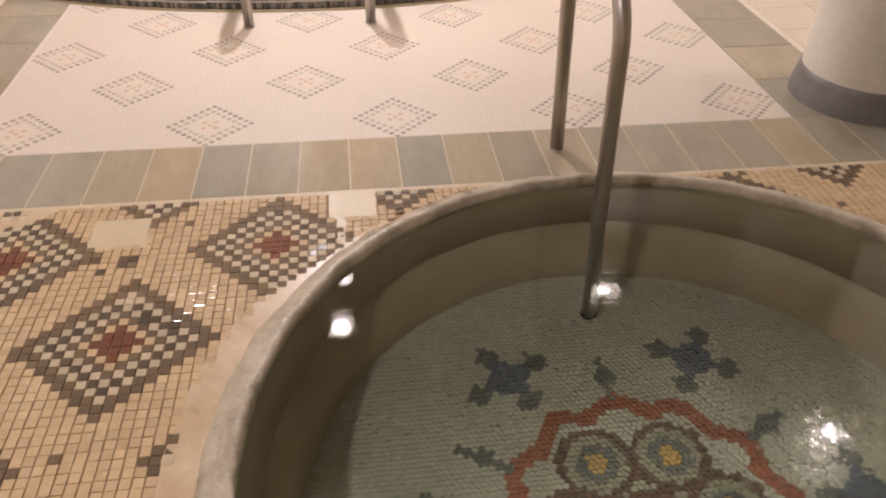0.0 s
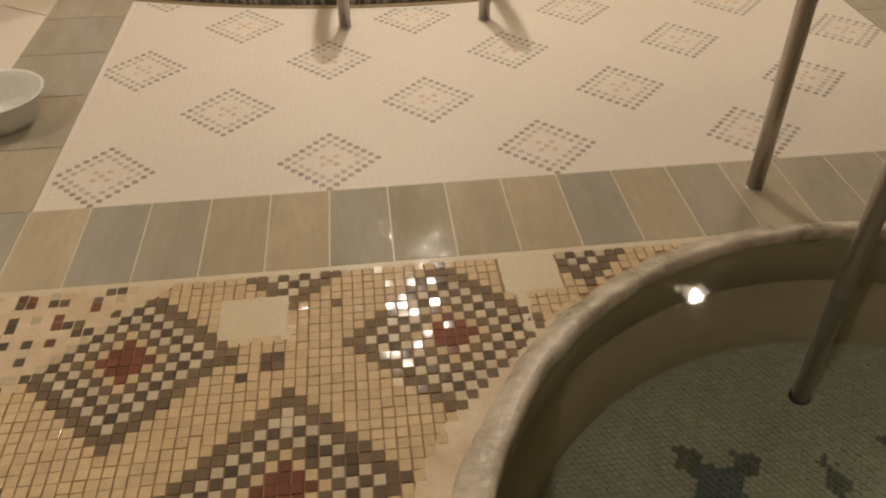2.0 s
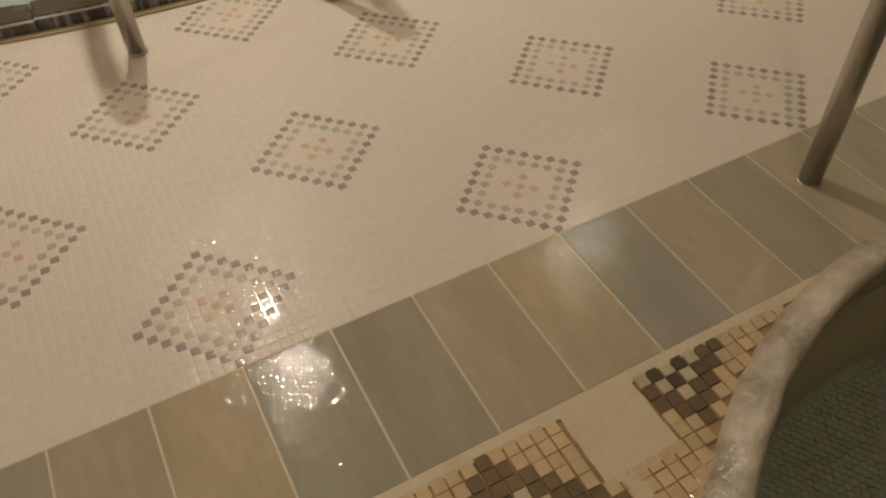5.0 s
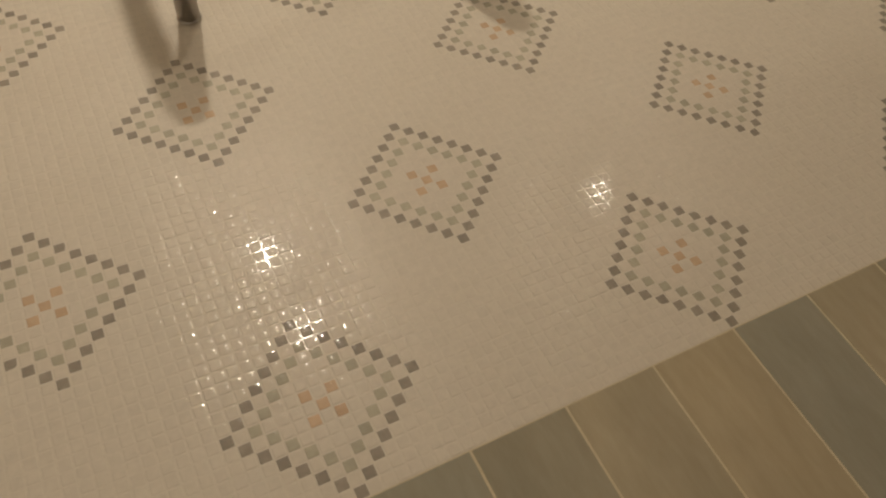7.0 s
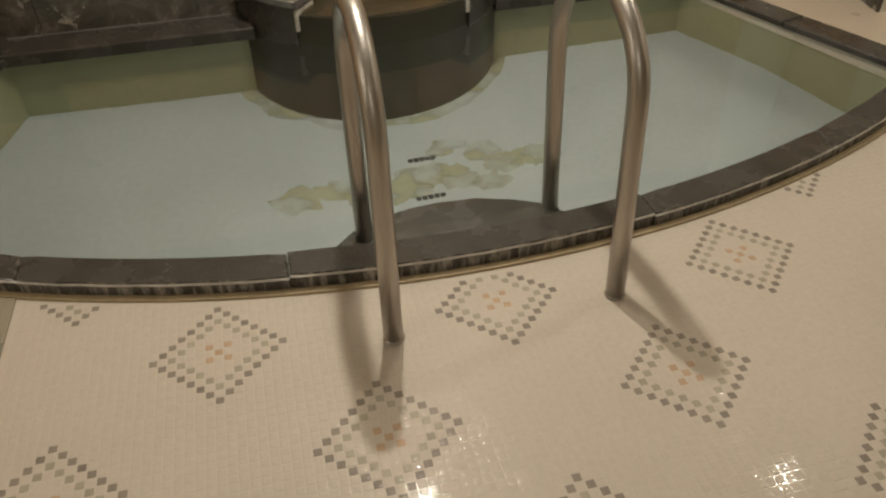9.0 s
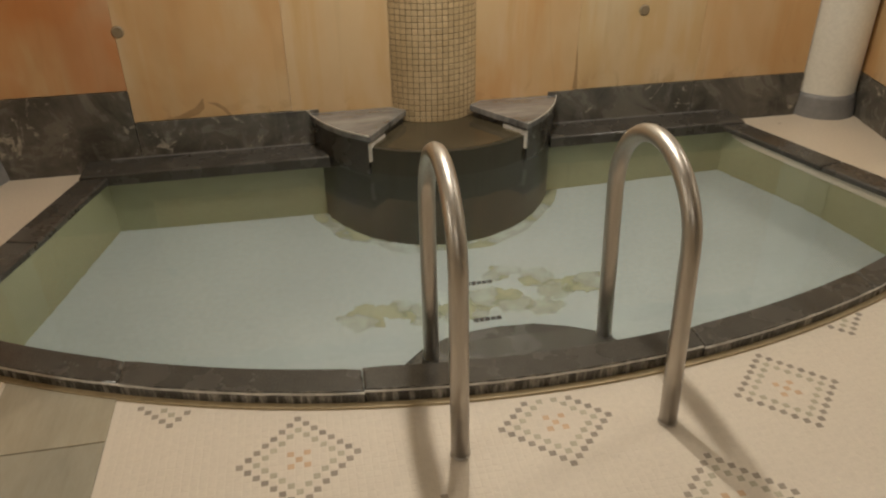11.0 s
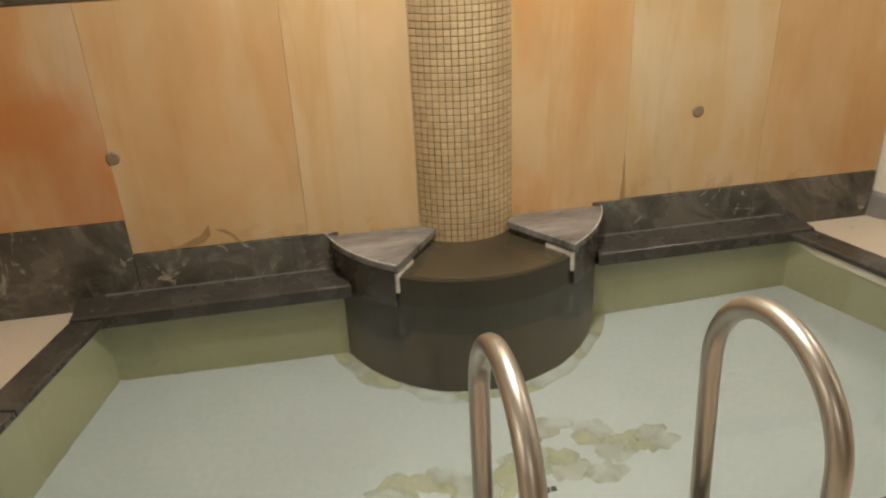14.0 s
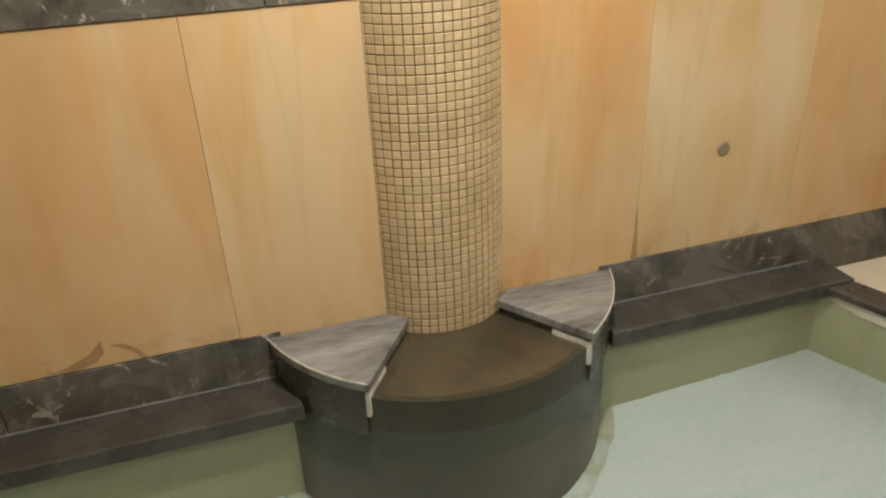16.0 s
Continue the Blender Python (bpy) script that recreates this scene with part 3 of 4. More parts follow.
# step under the water
step_outline = [(-0.47, 4.28), (0.31, 4.28), (0.285, 4.42), (0.245, 4.48), (0.14, 4.535), (0.028, 4.566), (-0.08, 4.58), (-0.18, 4.573), (-0.28, 4.545), (-0.36, 4.513), (-0.44, 4.437)]
for x0, x1, o in ((-2.0, -0.573, KO), (-0.57, 0.487, KO - 0.004), (0.49, 1.94, KO)):
    z = KERB_Z - 0.010 if o == KO else KERB_Z - 0.006
    line = [(x, y + 0.0015, z + 0.002 * noise.noise(Vector((x * 14, 0, 0)))) for x, y in arc_points(o, x0, x1, 60)]
    part("lime_edge", tube_bm(line, 0.0050, 6), M["lime"], pool_kerb, "thin white lime deposit on the kerb edge")
tagged(part("pool_step", prism_bm(step_outline, POOL_Z, -0.055, 0.012, 3), M["granite"]), "dark granite entry step just under the water", "step", kind="structure")

# dark rows of mosaic on the pool floor and algae stains
for cx, cy in ((0.0, 5.10), (0.02, 5.35)):
    mark = tagged(thing("depth_mark", (cx, cy, POOL_Z)), "short row of dark mosaic tiles in the pool floor", "floor mark", "rows of dark tiles in the pool floor")
    for i in range(5):
        part("tile", box_bm(-0.055 + i * 0.025, -0.034 + i * 0.025, -0.011, 0.011, -0.004, 0.003), M["rubber"], mark)
for i, (cx, cy, r) in enumerate(((-0.50, 5.21, 0.10), (-0.36, 5.24, 0.08), (-0.25, 5.20, 0.09), (-0.10, 5.16, 0.10), (0.02, 5.24, 0.11), (0.14, 5.41, 0.08), (0.14, 5.19, 0.09), (0.28, 5.34, 0.08), (0.27, 5.13, 0.07), (0.37, 5.24, 0.09), (0.49, 5.25, 0.10))):
    pts = []
    for k in range(48):
        a = 2 * math.pi * k / 48
        spread = r * (0.85 + 0.45 * noise.noise(Vector((1.6 * math.cos(a), 1.6 * math.sin(a), 3.1 * i))) + 0.16 * noise.noise(Vector((5 * math.cos(a), 5 * math.sin(a), 7.7 * i))))
        pts.append((cx + 1.25 * spread * math.cos(a), cy + 0.85 * spread * math.sin(a)))
    tagged(part("algae_stain", prism_bm(pts, POOL_Z - 0.002, POOL_Z + 0.001 + 0.0003 * i), M["stain"]), "yellow-green algae stain on the pool floor", "stain", "algae stains on the pool floor")

# edge of the basin's shadow on the pool floor, laid as a coloured film
shade_ring = []
for r, span, wear in ((0.695, range(-72, 73, 3), 0.035), (0.60, range(72, -73, -3), 0.0)):
    for d in span:
        x, y = math.sin(radians(d)), -math.cos(radians(d))
        k = r + wear * noise.noise(Vector((5 * x, 5 * y, 0.5)))
        shade_ring.append((AXIS[0] + k * x, AXIS[1] + k * y))
tagged(part("algae_stain", prism_bm(shade_ring, POOL_Z - 0.002, POOL_Z + 0.0006), M["stain"]), "yellow-green painted shade ring round the basin foot", "stain", "algae stains on the pool floor")

# ---- far wall cladding ----
for x0, x1, z1 in ((-2.16, -1.458, 0.385), (-1.455, -0.60, 0.232), (0.56, 1.36, 0.232), (1.363, 2.0, 0.232)):
    part("marble_slab", box_bm(x0, x1, WALL - 0.014, WALL + 0.01, -0.02, z1, 0.003), M["marble"], wall_north, "black marble skirting slab with pale veins")
for x0, x1 in ((-2.16, -1.40), (-1.397, -0.5), (-0.497, 0.6), (0.603, 1.4), (1.403, 2.0)):
    part("marble_slab", box_bm(x0, x1, WALL - 0.016, WALL + 0.01, 1.25, 1.362, 0.003), M["marble"], wall_north, "black marble border slab")
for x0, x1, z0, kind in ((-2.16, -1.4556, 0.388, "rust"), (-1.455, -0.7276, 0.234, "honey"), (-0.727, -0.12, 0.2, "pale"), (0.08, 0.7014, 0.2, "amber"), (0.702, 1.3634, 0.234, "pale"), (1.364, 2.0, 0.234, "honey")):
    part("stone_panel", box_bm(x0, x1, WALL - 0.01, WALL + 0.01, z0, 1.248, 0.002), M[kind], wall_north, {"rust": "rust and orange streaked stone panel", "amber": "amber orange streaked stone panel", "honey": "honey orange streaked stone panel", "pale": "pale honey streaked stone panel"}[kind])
for x, z in ((-1.44, 0.655), (1.034, 0.615)):
    bm = lathe_bm([(0.0, 0.004), (0.022, 0.004), (0.027, 0.0), (0.027, -0.01)], steps=24)
    plug = part("wall_plug", bm, M["plug"])
    plug.matrix_world = pose(x, WALL - 0.011, z, 90, 0, 0)
    tagged(plug, "small round grey plug in the stone panel", "wall plug", "plugs in the stone panels")

for pts in ([(0.690, 0.236), (0.716, 0.236), (0.712, 0.30), (0.706, 0.40), (0.700, 0.46), (0.698, 0.33)], [(-1.33, 0.236), (-1.25, 0.252), (-1.17, 0.285), (-1.13, 0.328), (-1.13, 0.28), (-1.16, 0.252), (-1.22, 0.236)][::-1], [(-1.11, 0.305), (-1.07, 0.302), (-1.03, 0.27), (-1.01, 0.236), (-1.028, 0.237), (-1.05, 0.268), (-1.08, 0.29)][::-1]):
    bm = prism_bm(pts, 0.0, 0.0022)
    bm.transform(Matrix(((1, 0, 0, 0), (0, 0, -1, WALL - 0.009), (0, 1, 0, 0), (0, 0, 0, 1))))
    part("mineral_stain", bm, M["brown_stain"], wall_north, "brown mineral stain at the foot of a panel")

def on_return(y0, y1, proud):
    """Outline of a slab on the slanting return wall."""
    a, b = 2.20 + (y0 - 5.45) * 0.187, 2.20 + (y1 - 5.45) * 0.187
    return [(a - proud, y0), (a + 0.01, y0), (b + 0.01, y1), (b - proud, y1)]


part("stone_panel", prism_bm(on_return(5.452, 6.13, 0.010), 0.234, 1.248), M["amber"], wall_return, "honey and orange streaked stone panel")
part("marble_slab", prism_bm(on_return(5.452, 6.13, 0.014), -0.02, 0.232), M["marble"], wall_return, "black marble skirting slab")
part("marble_slab", prism_bm(on_return(5.452, 6.13, 0.016), 1.25, 1.362), M["marble"], wall_return, "black marble border slab")


def on_west(y0, y1, proud):
    k = (WEST[1][0] - WEST[0][0]) / (WEST[1][1] - WEST[0][1])
    a, b = WEST[0][0] + (y0 - WEST[0][1]) * k, WEST[0][0] + (y1 - WEST[0][1]) * k
    return [(a - 0.01, y0), (a + proud, y0), (b + proud, y1), (b - 0.01, y1)]


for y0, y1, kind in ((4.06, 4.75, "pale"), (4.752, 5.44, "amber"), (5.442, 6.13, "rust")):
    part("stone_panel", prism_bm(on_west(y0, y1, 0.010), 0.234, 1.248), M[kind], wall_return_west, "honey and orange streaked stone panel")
    part("marble_slab", prism_bm(on_west(y0, y1, 0.014), -0.02, 0.232), M["marble"], wall_return_west, "black marble skirting slab")
    part("marble_slab", prism_bm(on_west(y0, y1, 0.016), 1.25, 1.362), M["marble"], wall_return_west, "black marble border slab")


def round_pillar(cx, cy, r):
    p = tagged(thing("round_pillar", (cx, cy, 0)), "round white plastered pillar with a grey slate foot", "pillar", "round white pillars")
    part("shaft", lathe_bm([(r, 0.10), (r, CEIL)]), M["plaster"], p, smooth=True)
    part("foot", lathe_bm([(r + 0.024, -0.002), (r + 0.02, 0.04), (r + 0.009, 0.10), (r + 0.004, 0.125), (r - 0.01, 0.128)]), M["slate_base"], p, "grey slate coved foot", True)
    return p


round_pillar(2.27, 2.99, 0.255)
round_pillar(2.17, 6.18, 0.165)
round_pillar(-2.25, 6.17, 0.165)

# ---- mosaic column and its basin ----
column = tagged(thing("mosaic_column", (AXIS[0] - 0.010, AXIS[1], 0)), "round column clad in small honey mosaic tiles", "column")
CR = 0.273
part("shaft", lathe_bm([(CR, 0.0), (CR, CEIL)], steps=96), M["column_grout"], column, "brown grouted shaft", True)
ct = 0.0285
per_row = 60
step_a = 2 * math.pi / per_row
half_a = step_a * 0.438


def curved_tile(name, a, z, jit):
    verts = []
    for r in (CR - 0.002, CR + 0.0016, CR + 0.0028):
        k = 1.0 if r < CR + 0.002 else 0.88
        for u, w in ((-1, -1), (1, -1), (1, 1), (-1, 1)):
            rr = r + (jit[0] * u + jit[1] * w if r > CR else 0)
            verts.append((rr * math.cos(a + u * half_a * k), rr * math.sin(a + u * half_a * k), z + w * ct * 0.438 * k))
    faces = [(8, 9, 10, 11)] + [(s + i, s + (i + 1) % 4, s + 4 + (i + 1) % 4, s + 4 + i) for s in (0, 4) for i in range(4)]
    return verts, faces


single = bpy.data.meshes.new("tile")
tv, tf = curved_tile("tile", 0.0, 0.0, (0, 0))
single.from_pydata(tv, [], tf)
single.materials.append(M["column_tile"])
rng = random.Random(11)
verts, faces = [], []
for row in range(84):
    z = 0.155 + ct * (row + 0.5)
    for i in range(per_row):
        a = (i + 0.5) * step_a
        if math.sin(a) > 0.1:
            continue
        front = abs(a - 1.5 * math.pi) < 7.6 * step_a
        if front and 4 <= row < 24:
            ob = new("tile", single)
            ob.parent = column
            ob.matrix_basis = pose(0, 0, z, 0, 0, math.degrees(a) + rng.uniform(-0.12, 0.12))
            continue
        v, fc = curved_tile("tile", a, z, (rng.uniform(-0.0006, 0.0006), rng.uniform(-0.0006, 0.0006)))
        base = len(verts)
        verts += v
        faces += [tuple(k + base for k in q) for q in fc]
link_mesh("tiles", verts, faces, M["column_tile"], column)["kind"] = "stuff"

basin = tagged(thing("fountain_basin", (*AXIS, 0)), "half-round dark stone overflow basin with two polished cap slabs", "fountain basin")
BACK = WALL - 0.012 - AXIS[1]
BR = 0.63


def sector(r0, r1, d0, d1, n=20):
    """Outline between two radii, from d0 to d1 degrees off the forward axis, cut off at the wall."""
    def pt(r, d):
        x, y = r * math.sin(radians(d)), -r * math.cos(radians(d))
        return (x, min(y, BACK))
    outer = [pt(r1, d0 + (d1 - d0) * i / n) for i in range(n + 1)]
    inner = [pt(r0, d0 + (d1 - d0) * i / n) for i in range(n + 1)][::-1]
    pts = []
    for p in outer + inner:
        if not pts or (abs(p[0] - pts[-1][0]) + abs(p[1] - pts[-1][1])) > 1e-4:
            pts.append(p)
    return pts


def wall_angle(r):
    return math.degrees(math.acos(-BACK / r))


wa = wall_angle(BR)
body = [(BR * math.sin(radians(-wa + 2 * wa * i / 48)), -BR * math.cos(radians(-wa + 2 * wa * i / 48))) for i in range(49)]
part("body", prism_bm(body, POOL_Z, 0.150, 0.014, 4), M["basin_stone"], basin)
bed = [(x * 0.96, min(y * 0.965, BACK - 0.002)) for x, y in body]
part("bed", prism_bm(bed, 0.10, 0.151), M["basin_bed"], basin, "brown mineral-stained bed of the basin")
for s in (-1, 1):
    def side_of(pts):
        return [(s * x, y) for x, y in pts][::s]
    part("shoulder", prism_bm(side_of(sector(0.30, BR + 0.012, 36.0, wall_angle(BR + 0.012))), 0.0, 0.186, 0.004), M["granite"], basin)
    part("shoulder_lip", prism_bm(side_of(sector(0.50, BR + 0.013, 34.9, 36.0, 3)), 0.085, 0.174, 0.003), M["lime"], basin, "lime-edged lip of the overflow")
    part("cap", prism_bm(side_of(sector(0.283, BR + 0.02, 34.5, wall_angle(BR + 0.02))), 0.187, 0.216, 0.004, 3), M["cap_stone"], basin, "polished dark granite cap slab, wet, pale sheen in its colour")
    part("worn_edge", prism_bm(side_of(sector(BR + 0.0175, BR + 0.0205, 34.9, wall_angle(BR + 0.0205))), 0.211, 0.2164, 0.001), M["lime"], basin, "pale worn edge of the cap slab")
film = [(0.985 * x, min(0.985 * y, BACK - 0.003)) for x, y in body]
bm = bmesh.new()
bm.faces.new([bm.verts.new((x + AXIS[0], y + AXIS[1], 0.158)) for x, y in film])
basin_water = tagged(part("basin_water", bm, M["basin_water"]), "shallow brownish water spilling over the basin", "water", kind="structure")
basin_water.visible_shadow = False
# ---- handrails ----
def handrail(height, span, deep, radius=0.0252):
    """A steel loop over a kerb: front post on the floor, rear post down in the water."""
    rail = thing("handrail")
    arc = span / 2
    path = [(0, 0, 0.0), (0, 0, 0.3), (0, 0, height - arc - 0.05)]
    path += [(0, arc - arc * math.cos(math.pi * i / 20), height - arc + arc * math.sin(math.pi * i / 20)) for i in range(21)]
    path += [(0, span, height - arc - 0.05), (0, span, 0.2), (0, span, -deep)]
    part("tube", tube_bm(path, radius), M["steel"], rail, "brushed stainless steel tube", True)
    part("collar", lathe_bm([(radius + 0.0025, 0.0), (radius + 0.0025, 0.003), (radius, 0.004)], steps=24), M["steel"], rail, "", True)
    part("foot", lathe_bm([(radius + 0.004, -deep), (radius + 0.004, -deep + 0.02), (radius, -deep + 0.022)], 0, span, 24), M["rubber"], rail, "black rubber foot", True)
    return rail


rail_a = handrail(0.77, 0.45, 0.06)
rail_a.matrix_world = pose(-0.341, 4.013, 0.0, -4.0, 0.3, 0.0)
tagged(rail_a, "stainless steel loop handrail at the pool kerb", "handrail", "handrails at the pool kerb")
copy_thing(rail_a, pose(0.260, 4.018, 0.0, -4.0, 0.0, 2.0))
rail_b = handrail(0.82, 0.485, 0.68)
rail_b.matrix_world = pose(0.893, 2.69, 0.0, 0, -1.8, 0) @ pose(0, 0, 0, 0, 0, 182.5)
tagged(rail_b, "stainless steel loop handrail over the tub rim", "handrail")

# ---- wash bowl ----
bowl = tagged(thing("wash_bowl", (-1.545, 3.385, 0.001)), "white plastic wash bowl standing on grey floor tiles", "bowl")
part("bowl", lathe_bm([(1.15 * r, 1.15 * z) for r, z in ((0.0, 0.004), (0.085, 0.004), (0.09, 0.0), (0.098, 0.002), (0.104, 0.02), (0.128, 0.07), (0.140, 0.092), (0.146, 0.096), (0.143, 0.100), (0.136, 0.096), (0.122, 0.068), (0.098, 0.020), (0.085, 0.012), (0.0, 0.011))]), M["bowl_plastic"], bowl, smooth=True)

# ---- ceiling lights, two of them added fill ----
for i, (lx, ly, watts) in enumerate(LAMPS):
    lamp = tagged(thing("ceiling_light", (lx, ly, CEIL)), "square white ceiling light, real or added fill, with a warm glowing diffuser", "ceiling light", "ceiling lights")
    bm = bmesh.new()
    for a, b, c, d in ((-0.13, 0.13, -0.13, -0.11), (-0.13, 0.13, 0.11, 0.13), (-0.13, -0.11, -0.11, 0.11), (0.11, 0.13, -0.11, 0.11)):
        bmesh.ops.create_cube(bm, size=1.0, matrix=Matrix.LocRotScale(((a + b) / 2, (c + d) / 2, -0.02), None, (b - a, d - c, 0.04)))
    part("housing", bm, M["plaster"], lamp)
    part("diffuser", box_bm(-0.108, 0.108, -0.108, 0.108, -0.028, -0.02), M["glow"], lamp, "warm glowing diffuser")

# ---- round tub ----
tub = tagged(thing("round_tub", (*TUB, 0)), "sunken round tub with a rough cement rim and dark stone sides", "tub", kind="structure")


def loft_bm(rings, steps=160):
    """Circles (centre x, y, radius, height), in the tub's own place, joined one to the next."""
    bm = bmesh.new()
    loops = [[bm.verts.new((x - TUB[0] + r * math.cos(2 * math.pi * i / steps), y - TUB[1] + r * math.sin(2 * math.pi * i / steps), z)) for i in range(steps)] for x, y, r, z in rings]
    for low, high in zip(loops, loops[1:]):
        for i in range(steps):
            j = (i + 1) % steps
            bm.faces.new((low[i], low[j], high[j], high[i]))
    return bm


bm = loft_bm([(*RIM, RIM_OUT + 0.008, -0.03), (*RIM, RIM_OUT, 0.002), (*RIM, RIM_OUT - 0.012, 0.014), (*RIM, RIM_OUT - 0.03, 0.023), (*LIP, LIP_R + 0.022, 0.032), (*LIP, LIP_R + 0.006, 0.033), (*LIP, LIP_R - 0.002, 0.024), (*LIP, LIP_R - 0.003, -0.006), (*LIP, LIP_R + 0.004, -0.03)], 240)
for v in bm.verts:
    p = Vector((v.co.x * 9, v.co.y * 9, v.co.z * 9))
    k = 1 + 0.006 * noise.noise(p) + 0.005 * noise.noise(p * 3)
    v.co.x, v.co.y = v.co.x * k, v.co.y * k
    v.co.z += 0.005 * noise.noise(p * 2.3 + Vector((5, 0, 0))) + 0.003 * noise.noise(p * 6)
part("rim", bm, M["rim"], tub, "worn pale cement rim, chipped and wet", True)
TUB_FLOOR, TUB_WATER = -0.69, 0.003
part("side", loft_bm([(*LIP, LIP_R + 0.012, -0.012), (*LIP, LIP_R + 0.002, -0.05), (*TUB, TUB_IN - 0.012, -0.362), (*TUB, TUB_IN - 0.002, -0.369), (*TUB, TUB_IN - 0.002, -0.383), (*TUB, TUB_IN - 0.03, -0.388), (*TUB, 1.0, TUB_FLOOR - 0.01)]), M["tub_wall"], tub, "dark brown stone tub side", True)
bm = bmesh.new()
bm.faces.new([bm.verts.new((x, y, TUB_FLOOR - 0.003)) for x, y in ring(0, 0, 1.02)])
part("bed", bm, M["hex_grout"], tub, "grouted bed of the tub floor")
bm = bmesh.new()
bm.faces.new([bm.verts.new((x, y, TUB_WATER)) for x, y in ring(*LIP, LIP_R + 0.004)])
tub_water = tagged(part("tub_water", bm, M["tub_water"]), "clear greenish water in the round tub", "water", kind="structure")
tub_water.visible_shadow = False


def hex_class(x, y):
    """0 white, 1 slate, 2 blue, 3 red, 4 brown, 5 yellow, by the flower pattern round the tub's middle."""
    r, a = math.hypot(x, y), math.atan2(y, x)
    sixth = math.pi / 3
    k = round((a - radians(60)) / sixth)
    b = radians(60) + k * sixth
    lx, ly = x * math.cos(b) + y * math.sin(b), -x * math.sin(b) + y * math.cos(b)
    # large blue flowers
    u, w = lx - 0.63, ly
    if abs(u) + abs(w) < 0.09:
        return 2
    for cu, cw in ((0.11, 0.0), (-0.11, 0.0), (0.0, 0.115), (0.0, -0.115)):
        if abs(u - cu) + abs(w - cw) < 0.05:
            return 1
    k = round((a - radians(90)) / sixth)
    b = radians(90) + k * sixth
    mx, my = x * math.cos(b) + y * math.sin(b), -x * math.sin(b) + y * math.cos(b)
    if math.hypot(mx - 0.51, my) < 0.034 or (abs(my) < 0.013 and abs(mx - 0.51) < 0.09):
        return 1
    # scalloped red edge
    k = round((a - radians(60)) / sixth)
    b = radians(60) + k * sixth
    px, py = x * math.cos(b) + y * math.sin(b), -x * math.sin(b) + y * math.cos(b)
    d = math.hypot(px - 0.225, py)
    edge = 0.395 + 0.02 * math.cos(12 * (a - radians(60)))
    if abs(r - edge) < 0.029:
        return 3
    if d < 0.042 and abs(px - 0.225) + abs(py) < 0.042:
        return 5
    if d < 0.064:
        return 1
    if d < 0.095:
        return 6
    if d < 0.122:
        return 4
    if r < 0.10:
        return 3 if r < 0.06 else 4
    if r < 0.14:
        return 6
    return 0


M["hex_sage"] = surface("hex_sage", (0.26, 0.26, 0.18), (0.36, 0.36, 0.26), 20.0, (0.3, 0.5), 0.1, 0.001, island=0.2, space=True)
hex_mats = [M["hex_white"], M["hex_slate"], M["hex_blue"], M["hex_red"], M["hex_brown"], M["hex_yellow"], M["hex_sage"]]
HP = 0.0195
unit = [(math.cos(math.pi / 6 + i * math.pi / 3), math.sin(math.pi / 6 + i * math.pi / 3)) for i in range(6)]
hex_r = HP / math.sqrt(3) * 0.91
singles = []
for mt in hex_mats:
    me = bpy.data.meshes.new("hex_tile")
    hv = [(hex_r * u, hex_r * w, -0.003) for u, w in unit] + [(hex_r * u, hex_r * w, 0.002) for u, w in unit]
    me.from_pydata(hv, [], [tuple(range(6, 12))] + [(i, (i + 1) % 6, 6 + (i + 1) % 6, 6 + i) for i in range(6)])
    me.materials.append(mt)
    singles.append(me)
verts, faces, idx = [], [], []
rng = random.Random(5)
loose = 0
rows = int(2.1 / (HP * 0.866))
for j in range(rows):
    y = -1.03 + j * HP * 0.866
    if y < -0.75:
        continue
    for i in range(int(2.1 / HP)):
        x = -1.03 + i * HP + (HP / 2 if j % 2 else 0)
        if x * x + y * y > 0.985 ** 2:
            continue
        k = hex_class(x, y)
        jx, jy, dz = rng.uniform(-0.0006, 0.0006), rng.uniform(-0.0006, 0.0006), rng.uniform(-0.0005, 0.0005)
        if k and y > 0.2 and loose < 300:
            ob = new("hex_tile", singles[k])
            ob.parent = tub
            ob.location = (x + jx, y + jy, TUB_FLOOR + dz)
            loose += 1
            continue
        n = len(verts)
        verts += [(x + jx + hex_r * u, y + jy + hex_r * w, TUB_FLOOR - 0.003) for u, w in unit]
        verts += [(x + jx + hex_r * u, y + jy + hex_r * w, TUB_FLOOR + 0.002 + dz) for u, w in unit]
        faces.append(tuple(range(n + 6, n + 12)))
        faces += [(n + q, n + (q + 1) % 6, n + 6 + (q + 1) % 6, n + 6 + q) for q in range(6)]
        idx += [k] * 7
link_mesh("hex_tiles", verts, faces, hex_mats, tub, "", idx)["kind"] = "stuff"

# ---- floors: beds, strips and mosaics ----
tub_hole = ring(*RIM, RIM_OUT - 0.02)
mosaic_floor = sheet("mosaic_floor", [(X0, Y0), (X1, Y0), (X1, STRIP_Y0), (X0, STRIP_Y0)], [tub_hole], -0.0025, 0.0012, M["mosaic_grout"], "tan mosaic floor with brown diamonds and a patched surface", "floor")
white_floor = tagged(thing("white_mosaic_floor"), "white mosaic floor with grey and orange tile diamonds", "floor", kind="structure")
strip_floor = tagged(part("strip_floor", box_bm(X0, X1, STRIP_Y0, STRIP_Y1, -0.003, 0.0006), M["strip_grout"]), "border of long grey-beige slate tiles", "floor", kind="structure")


def slab(parent, x0, x1, y0, y1, material, z=0.0015, name="floor_tile"):
    ob = part(name, box_bm(-(x1 - x0) / 2, (x1 - x0) / 2, -(y1 - y0) / 2, (y1 - y0) / 2, -0.006, 0.0, 0.0012, 2), material, parent)
    ob.location = ((x0 + x1) / 2, (y0 + y1) / 2, z)
    return ob


SP, J = 0.1773, 0.0022
